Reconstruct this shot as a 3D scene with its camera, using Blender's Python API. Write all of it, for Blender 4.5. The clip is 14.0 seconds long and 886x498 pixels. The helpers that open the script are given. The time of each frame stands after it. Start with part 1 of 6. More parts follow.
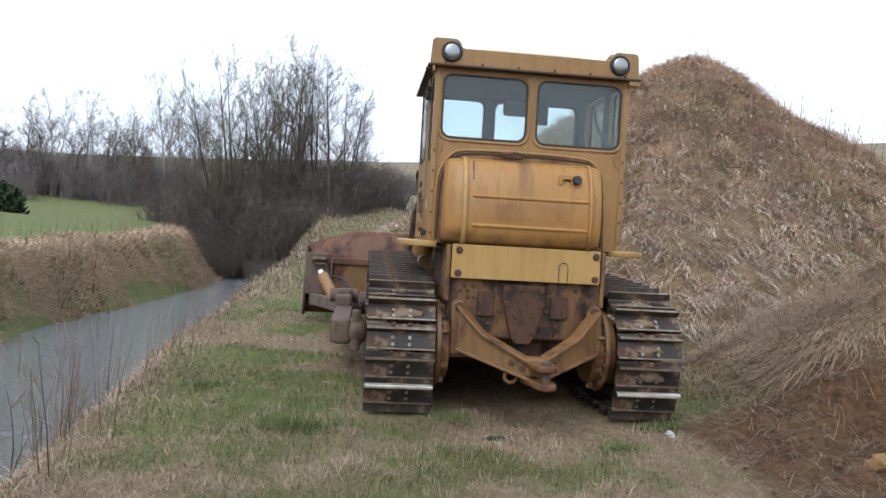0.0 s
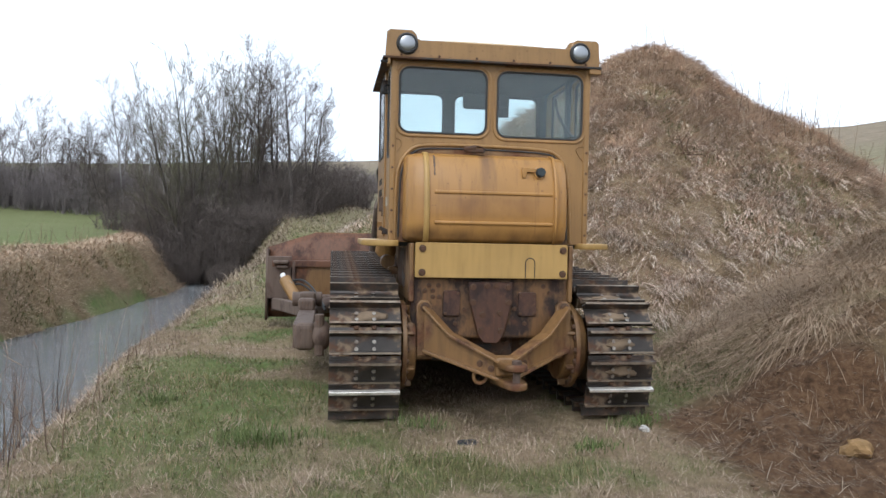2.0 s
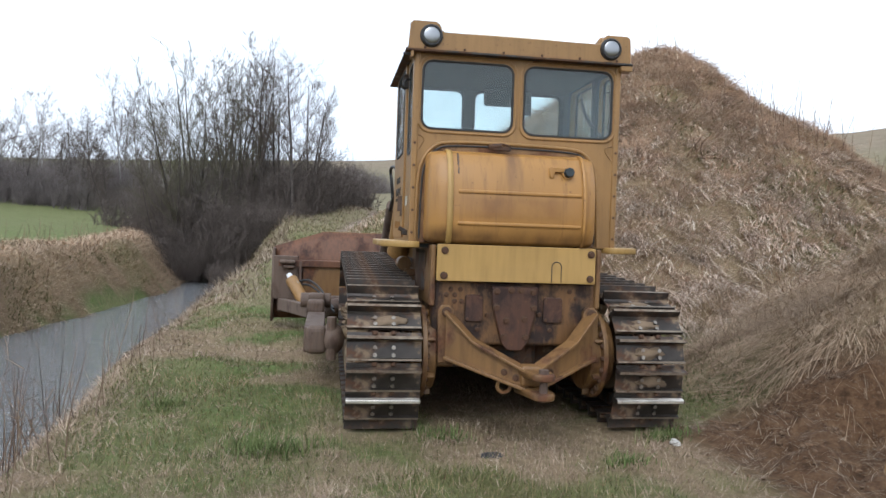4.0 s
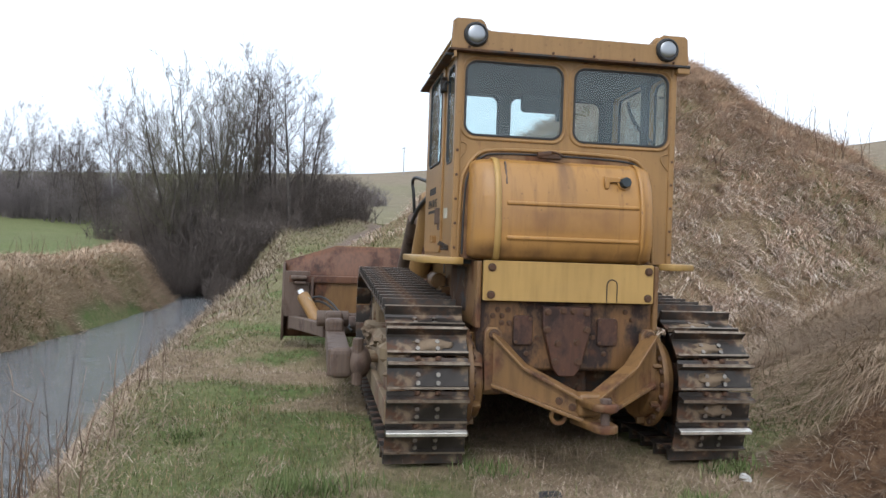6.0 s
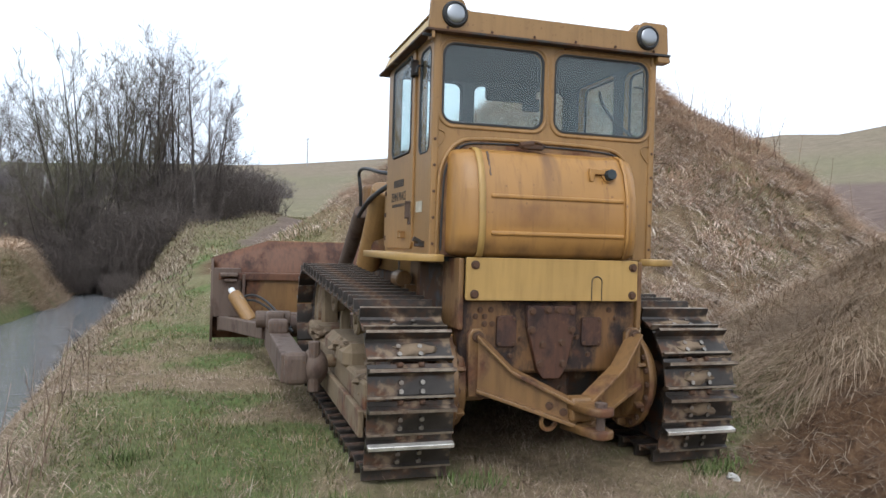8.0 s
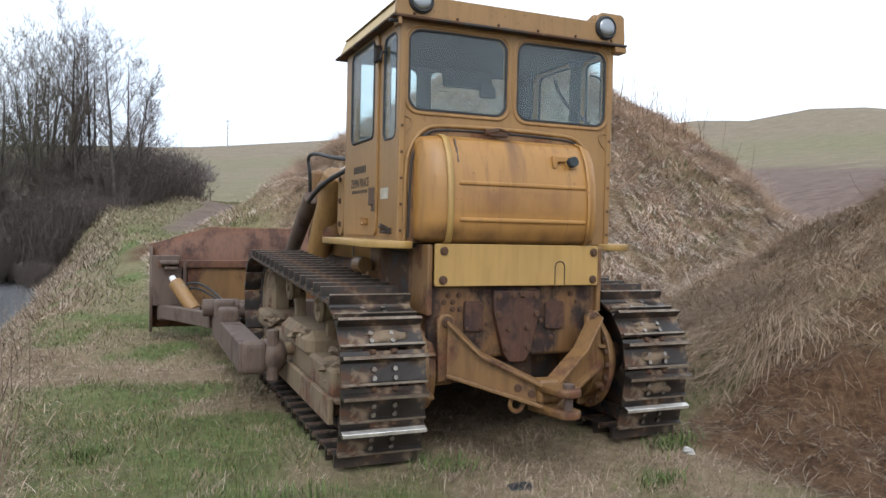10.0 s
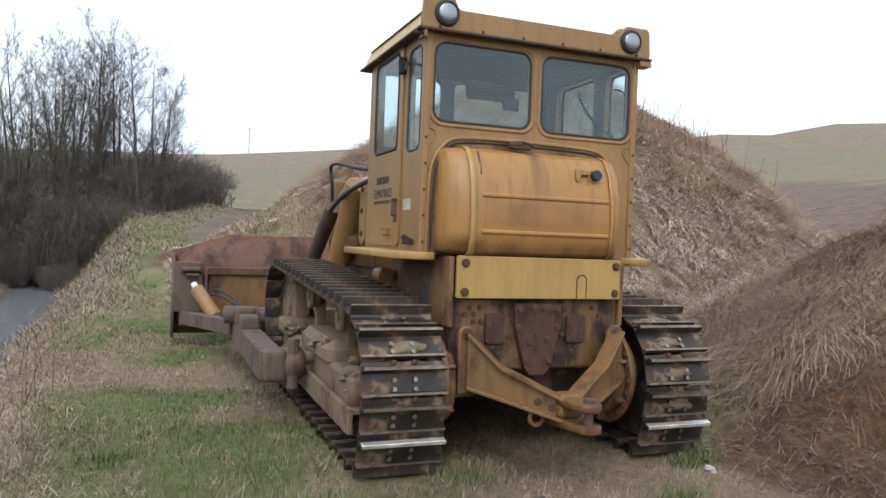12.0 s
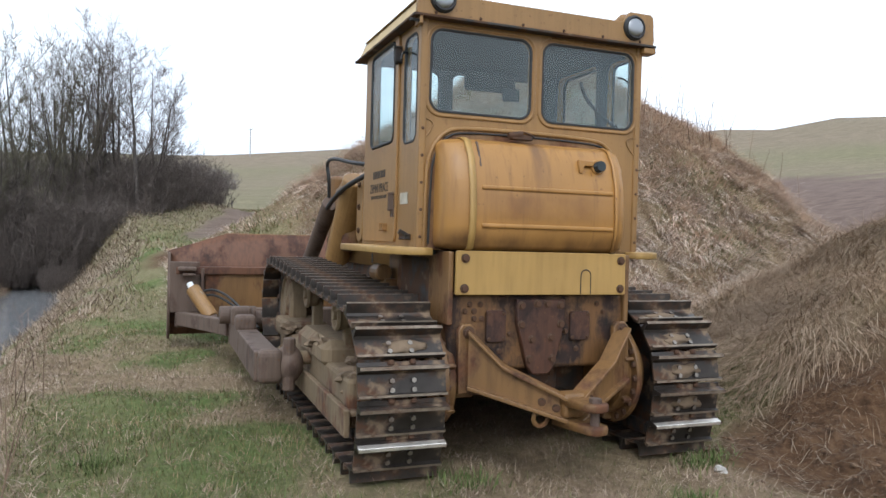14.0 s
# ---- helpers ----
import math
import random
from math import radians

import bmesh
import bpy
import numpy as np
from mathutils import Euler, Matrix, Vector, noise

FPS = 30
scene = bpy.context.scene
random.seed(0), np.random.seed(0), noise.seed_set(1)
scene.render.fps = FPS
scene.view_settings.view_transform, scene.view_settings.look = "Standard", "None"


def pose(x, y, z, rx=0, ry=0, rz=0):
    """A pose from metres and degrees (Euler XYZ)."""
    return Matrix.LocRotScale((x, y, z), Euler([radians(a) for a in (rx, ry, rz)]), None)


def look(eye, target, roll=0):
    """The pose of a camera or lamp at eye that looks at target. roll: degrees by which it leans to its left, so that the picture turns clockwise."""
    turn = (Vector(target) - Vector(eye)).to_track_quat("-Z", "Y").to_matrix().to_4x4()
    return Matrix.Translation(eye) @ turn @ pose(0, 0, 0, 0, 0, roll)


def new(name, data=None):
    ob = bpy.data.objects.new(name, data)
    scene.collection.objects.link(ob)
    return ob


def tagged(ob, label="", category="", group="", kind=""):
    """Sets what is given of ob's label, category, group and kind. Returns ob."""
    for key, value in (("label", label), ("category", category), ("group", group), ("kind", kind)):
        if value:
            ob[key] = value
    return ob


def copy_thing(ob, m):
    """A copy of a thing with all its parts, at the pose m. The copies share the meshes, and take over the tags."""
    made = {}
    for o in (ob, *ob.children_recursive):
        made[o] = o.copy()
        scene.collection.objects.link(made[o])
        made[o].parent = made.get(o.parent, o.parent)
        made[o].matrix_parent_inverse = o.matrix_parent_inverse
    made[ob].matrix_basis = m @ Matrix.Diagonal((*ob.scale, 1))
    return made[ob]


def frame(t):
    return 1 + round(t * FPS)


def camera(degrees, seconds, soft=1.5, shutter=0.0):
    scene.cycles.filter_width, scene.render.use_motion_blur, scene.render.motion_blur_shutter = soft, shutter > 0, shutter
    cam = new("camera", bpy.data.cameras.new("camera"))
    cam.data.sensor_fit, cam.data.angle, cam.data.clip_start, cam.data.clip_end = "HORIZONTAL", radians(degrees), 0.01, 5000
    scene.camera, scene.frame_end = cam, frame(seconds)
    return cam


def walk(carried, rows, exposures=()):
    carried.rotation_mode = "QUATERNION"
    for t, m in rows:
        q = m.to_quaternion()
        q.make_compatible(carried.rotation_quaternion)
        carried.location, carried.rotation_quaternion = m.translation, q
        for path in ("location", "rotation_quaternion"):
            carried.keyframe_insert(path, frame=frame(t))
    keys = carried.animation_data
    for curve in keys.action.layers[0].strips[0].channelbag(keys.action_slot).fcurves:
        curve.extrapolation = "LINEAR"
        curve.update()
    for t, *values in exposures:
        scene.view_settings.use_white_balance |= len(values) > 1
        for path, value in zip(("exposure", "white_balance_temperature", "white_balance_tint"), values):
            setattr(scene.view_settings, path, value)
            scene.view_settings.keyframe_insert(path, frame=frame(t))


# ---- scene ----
cam = camera(61.7, 14.0)
PATH = [
    (0, (-1.24, -5.34, 1.339), (-1.03, -3.351, 1.304), 3.3),
    (0.5, (-1.225, -5.214, 1.351), (-1.018, -3.225, 1.318), 2.8),
    (1, (-1.221, -5.169, 1.347), (-0.98, -3.183, 1.319), 1.5),
    (1.5, (-1.209, -5.172, 1.342), (-0.932, -3.191, 1.311), 1.3),
    (2, (-1.19, -5.157, 1.349), (-0.891, -3.18, 1.309), 1.2),
    (2.5, (-1.193, -5.15, 1.34), (-0.891, -3.174, 1.299), 1.6),
    (5, (-1.416, -4.632, 1.358), (-1.116, -2.655, 1.329), 2.2),
    (5.5, (-1.454, -4.52, 1.363), (-1.206, -2.535, 1.346), 2.3),
    (6, (-1.617, -4.401, 1.35), (-1.288, -2.428, 1.349), 2.0),
    (6.5, (-1.766, -4.283, 1.357), (-1.322, -2.333, 1.354), 1.2),
    (7, (-1.838, -4.118, 1.355), (-1.335, -2.182, 1.35), 1.1),
    (9.5, (-2.223, -3.908, 1.374), (-1.499, -2.044, 1.331), 1.6),
    (10, (-2.251, -3.896, 1.373), (-1.479, -2.052, 1.32), 1.3),
    (10.5, (-2.247, -3.878, 1.374), (-1.476, -2.034, 1.32), 1.6),
    (11, (-2.256, -3.862, 1.382), (-1.491, -2.015, 1.331), 1.8),
    (11.5, (-2.275, -3.88, 1.377), (-1.53, -2.025, 1.342), 2.0),
    (12, (-2.275, -3.888, 1.381), (-1.548, -2.025, 1.354), 2.2),
    (12.5, (-2.253, -3.89, 1.375), (-1.541, -2.021, 1.352), 1.7),
    (13, (-2.243, -3.869, 1.366), (-1.536, -1.998, 1.339), 1.5),
    (13.5, (-2.235, -3.841, 1.372), (-1.52, -1.973, 1.338), 1.7),
    (14, (-2.194, -3.744, 1.359), (-1.473, -1.879, 1.328), 1.6),
]
walk(cam, [(t, look(eye, target, roll)) for t, eye, target, roll in PATH], [(0.0, 0.19, 5850, 10), (14.0, 0.19, 5850, 10)])
# ---------- world and sun ----------
world = bpy.data.worlds.new("overcast_sky")
scene.world = world
world.use_nodes = True
wt = world.node_tree
wt.nodes.clear()
w_out = wt.nodes.new("ShaderNodeOutputWorld")
w_bg = wt.nodes.new("ShaderNodeBackground")
w_sky = wt.nodes.new("ShaderNodeTexSky")
w_sky.sky_type = "NISHITA"
w_sky.sun_disc = False
w_sky.sun_elevation = radians(42)
w_sky.sun_rotation = radians(200)
w_sky.dust_density = 6.0
w_sky.air_density = 1.0
w_hue = wt.nodes.new("ShaderNodeHueSaturation")
w_hue.inputs["Saturation"].default_value = 0.25
w_mix = wt.nodes.new("ShaderNodeMixRGB")
w_mix.inputs[0].default_value = 0.72
w_noise = wt.nodes.new("ShaderNodeTexNoise")
w_noise.inputs["Scale"].default_value = 2.2
w_noise.inputs["Detail"].default_value = 5.0
w_ramp = wt.nodes.new("ShaderNodeValToRGB")
w_ramp.color_ramp.elements[0].position, w_ramp.color_ramp.elements[0].color = 0.35, (9.0, 9.6, 10.2, 1)
w_ramp.color_ramp.elements[1].position, w_ramp.color_ramp.elements[1].color = 0.62, (11.2, 11.5, 11.8, 1)
w_bg.inputs["Strength"].default_value = 0.136
wt.links.new(w_sky.outputs[0], w_hue.inputs["Color"])
wt.links.new(w_hue.outputs[0], w_mix.inputs[1])
wt.links.new(w_noise.outputs["Fac"], w_ramp.inputs[0])
wt.links.new(w_ramp.outputs[0], w_mix.inputs[2])
wt.links.new(w_mix.outputs[0], w_bg.inputs["Color"])
wt.links.new(w_bg.outputs[0], w_out.inputs["Surface"])

sun_data = bpy.data.lights.new("sun", "SUN")
sun_data.energy = 0.9
sun_data.angle = radians(25)
sun_data.color = (1.0, 0.96, 0.9)
sun = new("sun", sun_data)
sun.matrix_world = look((-14, -24, 30), (0, 0, 0))

# ---------- numeric noise for the terrain ----------
LAT = np.random.RandomState(11).rand(256, 256)


def vnoise(x, y):
    xi, yi = np.floor(x).astype(int), np.floor(y).astype(int)
    fx, fy = x - xi, y - yi
    fx, fy = fx * fx * (3 - 2 * fx), fy * fy * (3 - 2 * fy)
    a, b = LAT[xi % 256, yi % 256], LAT[(xi + 1) % 256, yi % 256]
    c, d = LAT[xi % 256, (yi + 1) % 256], LAT[(xi + 1) % 256, (yi + 1) % 256]
    return (a * (1 - fx) + b * fx) * (1 - fy) + (c * (1 - fx) + d * fx) * fy - 0.5


def fbm(x, y, octaves=4):
    total, amp = 0.0, 1.0
    for k in range(octaves):
        total = total + amp * vnoise(x * 2 ** k + 37.3 * k, y * 2 ** k + 11.7 * k)
        amp *= 0.5
    return total


def sstep(a, b, v):
    u = np.clip((v - a) / (b - a), 0, 1)
    return u * u * (3 - 2 * u)


WATER = -0.92
PEAK = (6.42, 12.35, 5.97)
FLANKS = [0.66, 0.66, 0.66, 0.66, 0.64, 0.644, 0.675, 0.640, 0.598, 0.689, 0.680, 0.795]


def bank_edge(y):
    """x of the stream's near bank."""
    return np.interp(y, [-40, -6, 1, 5, 12, 16, 20, 25, 30, 36, 60, 120], [-2.6, -2.75, -3.15, -3.60, -4.0, -3.75, -3.8, -4.3, -4.9, -5.7, -9.6, -25.0])


def far_edge(y):
    """x of the stream's far water line."""
    return np.interp(y, [-40, -6, 4, 11, 14, 18, 21, 26, 32, 36, 44, 60, 120], [-7.0, -7.1, -7.1, -7.2, -6.9, -6.7, -6.4, -6.9, -8.0, -8.9, -10.2, -13.2, -29.0])


def hump(x, y, cx, cy, wx, wy):
    return np.exp(-(((x - cx) / wx) ** 2 + ((y - cy) / wy) ** 2))


def mound_height(x, y):
    """A heap whose flanks fall at their own slope every thirty degrees round the top."""
    dx, dy = x - PEAK[0], y - PEAK[1]
    turn = (np.arctan2(dy, dx) % (2 * np.pi)) / radians(30)
    k = np.floor(turn).astype(int)
    f = sstep(0, 1, turn - k)
    flank = np.array(FLANKS)
    slope = flank[k % 12] * (1 - f) + flank[(k + 1) % 12] * f
    d = np.sqrt(dx * dx + dy * dy)
    z = PEAK[2] + 0.25 - slope * np.sqrt(d * d + 0.09)
    z = z + 0.26 * fbm(x * 0.42, y * 0.42, 3) * sstep(0.6, 2.5, d)
    # the blunt top, the dip and the shoulders of its ridge
    z = z + 0.14 * hump(x, y, 7.0, 11.6, 0.6, 0.6) - 0.14 * hump(x, y, 7.95, 10.1, 0.6, 0.5) + 0.22 * hump(x, y, 8.5, 9.1, 0.55, 0.5)
    return z + 0.16 * hump(x, y, 9.25, 7.9, 0.5, 0.5) - 0.15 * hump(x, y, 9.75, 7.1, 0.6, 0.6)


def near_heap_height(x, y):
    """The freshly pushed heap beside the machine."""
    t = np.clip((x - 6.34) * 0.75 - (y - 1.36) * 0.66, 0, 6)
    d = np.sqrt((x - 6.34 - 0.75 * t) ** 2 + (y - 1.36 + 0.66 * t) ** 2 + 0.06)
    z = 2.59 + 0.05 * t - 0.647 * d + 0.20 * fbm(x * 0.7, y * 0.7, 3)
    return z + 0.33 * hump(x, y, 2.9, 0.8, 1.1, 1.3)


def smax(a, b, k):
    h = np.clip(0.5 + 0.5 * (a - b) / k, 0, 1)
    return b * (1 - h) + a * h + k * h * (1 - h)


def height(x, y):
    x, y = np.asarray(x, float), np.asarray(y, float)
    r = np.sqrt((x + 1.5) ** 2 + (y + 4.5) ** 2)
    az = np.degrees(np.arctan2(x + 1.5, y + 4.5))
    # the track and its verge
    be, fe = bank_edge(y), far_edge(y)
    lane = np.interp(y, [3, 6, 9, 15, 20, 27, 31, 36, 60], [-0.02, 0.06, 0.22, 0.72, 1.15, 1.72, 2.15, 2.45, 3.2])
    z = -0.02 + (lane + 0.02) * sstep(-0.6, 1.7, x - be) + 0.10 * fbm(x * 0.45, y * 0.45, 4) + 0.07 * fbm(x * 2.4, y * 2.4, 3) * sstep(12, 5, y)
    # far side: lip and rising field
    zl = 0.50 + 0.020 * np.clip(-(x - fe) - 2, 0, 60) + 0.026 * np.clip(y - 8, 0, 60) + 0.12 * fbm(x * 0.5, y * 0.5, 3)
    mid = 0.5 * (be + fe)
    z = np.where(x < mid, zl, z)
    # knoll at the turn of the track
    z = z + (0.35 * hump(x, y, -4.0, 27, 1.5, 1.5) + 0.45 * hump(x, y, -0.5, 31, 1.8, 2.0)) * (x > mid)
    # stream bed cut
    wob = 0.25 * fbm(x * 0.8, y * 0.8, 3)
    gentle = sstep(2, 8, y)
    right = np.clip((be + 0.15 + 0.5 * gentle + wob * 0.5 - x) / (1.15 + 0.85 * gentle + 0.04 * np.clip(y - 10, 0, 9)), 0, 1)
    left = np.clip((x - (fe - 1.35 - 0.025 * np.clip(y - 6, 0, 24) + wob)) / (1.5 + 0.025 * np.clip(y - 6, 0, 24)), 0, 1)
    cut = np.where(x < mid, left, right)
    cut = cut * cut * (3 - 2 * cut)
    cut = cut * sstep(75, 45, y)
    z = z * (1 - cut) + (WATER - 0.35) * cut
    # hills all round
    crest = np.interp(az, [-180, -60, -24, -15, -3, 4, 14, 33, 40, 44, 47.5, 51.5, 54, 70, 180], [3.5, 4.2, 4.3, 4.6, 5.45, 5.75, 6.6, 8.05, 8.25, 8.5, 8.85, 9.05, 8.9, 8.6, 3.5])
    u = np.clip((r - 32) / 190, 0, 1)
    rise = np.tan(np.radians(crest)) * r * (0.30 + 0.70 * u ** 0.8) * sstep(20, 70, r)
    fall = np.where(r > 222, -0.05 * (r - 222), 0)
    hills = np.where(r > 222, np.tan(np.radians(crest)) * 222, rise) + fall + 1.1 * sstep(25, 60, r)
    z = z * (1 - sstep(22, 60, r)) + np.maximum(hills, z * sstep(150, 60, r)) * sstep(22, 60, r)
    z = z + 0.6 * fbm(x * 0.02, y * 0.02, 3) * sstep(60, 160, r)
    # the big mound and the pushed heap
    m = mound_height(x, y)
    rough = 0.16 * fbm(x * 1.3, y * 1.3, 4)
    z = smax(m + rough * 1.3, z, 0.35)
    n = near_heap_height(x, y)
    z = smax(n + rough * 1.3, z, 0.25)
    # bare lumpy soil at the heap's foot
    soil = sstep(1.2, 1.9, x + 0.35 * fbm(x, y, 2)) * sstep(0.9, -0.1, y + 0.2 * fbm(x, y, 2)) * sstep(-7, -3, y) * sstep(8, 6, x)
    z = z + soil * (0.22 * fbm(x * 2.6, y * 2.6, 3) + 0.10 * fbm(x * 8, y * 8, 2) + 0.05)
    return z


def ground_z(x, y):
    return float(height(np.array([x]), np.array([y]))[0])

# ---------- materials ----------
class Nodes:
    """A small wrapper that keeps node code short."""

    def __init__(self, name):
        self.mat = bpy.data.materials.new(name)
        self.mat.use_nodes = True
        self.tree = self.mat.node_tree
        self.bsdf = self.tree.nodes["Principled BSDF"]
        self.co = self.add("ShaderNodeTexCoord").outputs["Object"]

    def add(self, kind, **values):
        n = self.tree.nodes.new(kind)
        for k, v in values.items():
            n.inputs[k].default_value = v
        return n

    def link(self, a, b):
        self.tree.links.new(a, b)

    def set(self, **values):
        for k, v in values.items():
            self.bsdf.inputs[k.replace("_", " ")].default_value = v

    def noise(self, scale, detail=4.0, stretch=None, rough=0.55):
        n = self.add("ShaderNodeTexNoise", Scale=scale, Detail=detail, Roughness=rough)
        if stretch:
            m = self.add("ShaderNodeMapping")
            m.inputs["Scale"].default_value = stretch
            self.link(self.co, m.inputs["Vector"])
            self.link(m.outputs[0], n.inputs["Vector"])
        else:
            self.link(self.co, n.inputs["Vector"])
        return n.outputs["Fac"]

    def ramp(self, fac, stops):
        r = self.add("ShaderNodeValToRGB")
        els = r.color_ramp.elements
        while len(els) < len(stops):
            els.new(0.5)
        for e, (p, c) in zip(els, stops):
            e.position = p
            e.color = (*c, 1) if isinstance(c, tuple) else (c, c, c, 1)
        self.link(fac, r.inputs[0])
        return r.outputs[0]

    def mix(self, fac, a, b, mode="MIX"):
        m = self.add("ShaderNodeMixRGB")
        m.blend_type = mode
        for i, v in ((0, fac), (1, a), (2, b)):
            if isinstance(v, (int, float)):
                m.inputs[i].default_value = v
            elif isinstance(v, tuple):
                m.inputs[i].default_value = (*v, 1)
            else:
                self.link(v, m.inputs[i])
        return m.outputs[0]

    def bump(self, fac, strength=0.3, distance=0.01):
        b = self.add("ShaderNodeBump", Strength=strength, Distance=distance)
        self.link(fac, b.inputs["Height"])
        self.link(b.outputs[0], self.bsdf.inputs["Normal"])

    def out(self, colour=None, rough=None):
        if colour is not None:
            self.link(colour, self.bsdf.inputs["Base Color"])
        if rough is not None:
            self.link(rough, self.bsdf.inputs["Roughness"])
        return self.mat


def paint_material(name, base, rust=0.5, dark=(0.030, 0.016, 0.010), rough=0.45, mid=(0.105, 0.042, 0.018), light=(0.17, 0.072, 0.026), runs=0.55, speck_at=0.62):
    """Weathered paint: fading, grime runs and rust patches. rust runs from 0 to 1."""
    n = Nodes(name)
    fade = n.ramp(n.noise(1.7, 3), [(0.3, tuple(c * 0.82 for c in base)), (0.7, tuple(min(1, c * 1.10) for c in base))])
    grime = n.ramp(n.noise(3.0, 6, (9, 9, 0.8)), [(0.45, 0.0), (0.72, runs)])
    col = n.mix(grime, fade, tuple(c * 0.45 for c in base))
    speck = n.ramp(n.noise(38, 5), [(speck_at, 0.0), (speck_at + 0.09, 0.7)])
    col = n.mix(speck, col, (0.14, 0.062, 0.022))
    lo = 0.74 - 0.42 * rust
    patch = n.ramp(n.noise(2.3, 8, (1.6, 1.6, 0.9), 0.65), [(lo, 0.0), (lo + 0.10, 1.0)])
    rustc = n.ramp(n.noise(11, 6), [(0.3, dark), (0.55, mid), (0.75, light)])
    col = n.mix(patch, col, rustc)
    r = n.ramp(patch, [(0.0, rough), (1.0, 0.85)])
    n.bump(n.noise(60, 4), 0.12, 0.004)
    return n.out(col, r)


def metal_material(name, base, rust, rough=0.4, metal=0.8, mud=0.3):
    """Bare worn steel with rust and dried mud."""
    n = Nodes(name)
    col = n.ramp(n.noise(7, 6), [(0.3, tuple(c * 0.6 for c in base)), (0.7, tuple(min(1, c * 1.3) for c in base))])
    r1 = n.ramp(n.noise(4.5, 7, None, 0.65), [(0.62 - 0.3 * rust, 0.0), (0.74 - 0.3 * rust, 1.0)])
    col = n.mix(r1, col, (0.085, 0.042, 0.022))
    m1 = n.ramp(n.noise(6.5, 5), [(0.70 - 0.3 * mud, 0.0), (0.78 - 0.3 * mud, 1.0)])
    col = n.mix(m1, col, (0.19, 0.135, 0.085))
    dull = n.mix(1.0, r1, m1, "LIGHTEN")
    n.link(n.ramp(dull, [(0.0, metal), (1.0, 0.05)]), n.bsdf.inputs["Metallic"])
    n.bump(n.noise(45, 5), 0.3, 0.004)
    return n.out(col, n.ramp(dull, [(0.0, rough), (1.0, 0.9)]))


def plain_material(name, base, rough=0.6, var=0.25, scale=12, metal=0.0, bump=0.15):
    n = Nodes(name)
    col = n.ramp(n.noise(scale, 6), [(0.3, tuple(c * (1 - var) for c in base)), (0.7, tuple(min(1, c * (1 + var)) for c in base))])
    n.set(Metallic=metal, Roughness=rough)
    n.bump(n.noise(scale * 4, 4), bump, 0.005)
    return n.out(col)


YELLOW = (0.288, 0.159, 0.052)
M_yellow = paint_material("aged_yellow_paint", YELLOW, 0.16, runs=0.32)
M_yellow_plate = paint_material("bright_yellow_paint", (0.42, 0.258, 0.078), 0.06, runs=0.3, speck_at=0.70)
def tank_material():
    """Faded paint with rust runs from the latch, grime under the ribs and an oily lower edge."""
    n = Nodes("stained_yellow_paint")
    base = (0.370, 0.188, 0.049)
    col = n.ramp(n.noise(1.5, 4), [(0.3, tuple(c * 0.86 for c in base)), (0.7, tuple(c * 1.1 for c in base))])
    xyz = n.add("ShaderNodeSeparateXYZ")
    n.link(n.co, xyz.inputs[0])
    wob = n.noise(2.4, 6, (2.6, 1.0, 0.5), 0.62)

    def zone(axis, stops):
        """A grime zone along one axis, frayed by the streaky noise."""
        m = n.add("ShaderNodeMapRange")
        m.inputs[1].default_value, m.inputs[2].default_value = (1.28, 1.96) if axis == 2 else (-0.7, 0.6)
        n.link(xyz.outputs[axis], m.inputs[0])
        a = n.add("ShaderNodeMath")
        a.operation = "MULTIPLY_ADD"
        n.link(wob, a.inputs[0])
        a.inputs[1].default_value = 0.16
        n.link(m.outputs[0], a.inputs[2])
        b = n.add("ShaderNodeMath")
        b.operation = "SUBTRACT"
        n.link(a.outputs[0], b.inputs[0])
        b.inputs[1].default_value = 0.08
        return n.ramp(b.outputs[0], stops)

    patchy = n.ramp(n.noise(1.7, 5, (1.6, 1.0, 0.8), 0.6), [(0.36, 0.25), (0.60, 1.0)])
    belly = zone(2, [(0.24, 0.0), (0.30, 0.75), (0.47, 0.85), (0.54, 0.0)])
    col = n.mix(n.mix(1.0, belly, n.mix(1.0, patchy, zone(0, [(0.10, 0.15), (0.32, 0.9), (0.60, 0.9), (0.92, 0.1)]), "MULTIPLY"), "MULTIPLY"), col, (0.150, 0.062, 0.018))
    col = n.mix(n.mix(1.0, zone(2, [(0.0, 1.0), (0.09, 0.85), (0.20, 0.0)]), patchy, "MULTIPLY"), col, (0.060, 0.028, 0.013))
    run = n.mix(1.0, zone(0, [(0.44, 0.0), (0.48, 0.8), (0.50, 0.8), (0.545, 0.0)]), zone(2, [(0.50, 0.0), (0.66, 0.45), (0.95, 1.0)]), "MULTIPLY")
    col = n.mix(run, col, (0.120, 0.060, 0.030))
    streak = n.ramp(n.noise(3.2, 6, (7, 3, 0.5), 0.6), [(0.52, 0.0), (0.72, 0.55)])
    col = n.mix(streak, col, (0.170, 0.080, 0.026))
    speck = n.ramp(n.noise(30, 5), [(0.66, 0.0), (0.73, 0.6)])
    col = n.mix(speck, col, (0.12, 0.055, 0.02))
    n.bump(n.noise(50, 4), 0.08, 0.004)
    return n.out(col, n.ramp(n.noise(5, 4), [(0.3, 0.34), (0.7, 0.52)]))


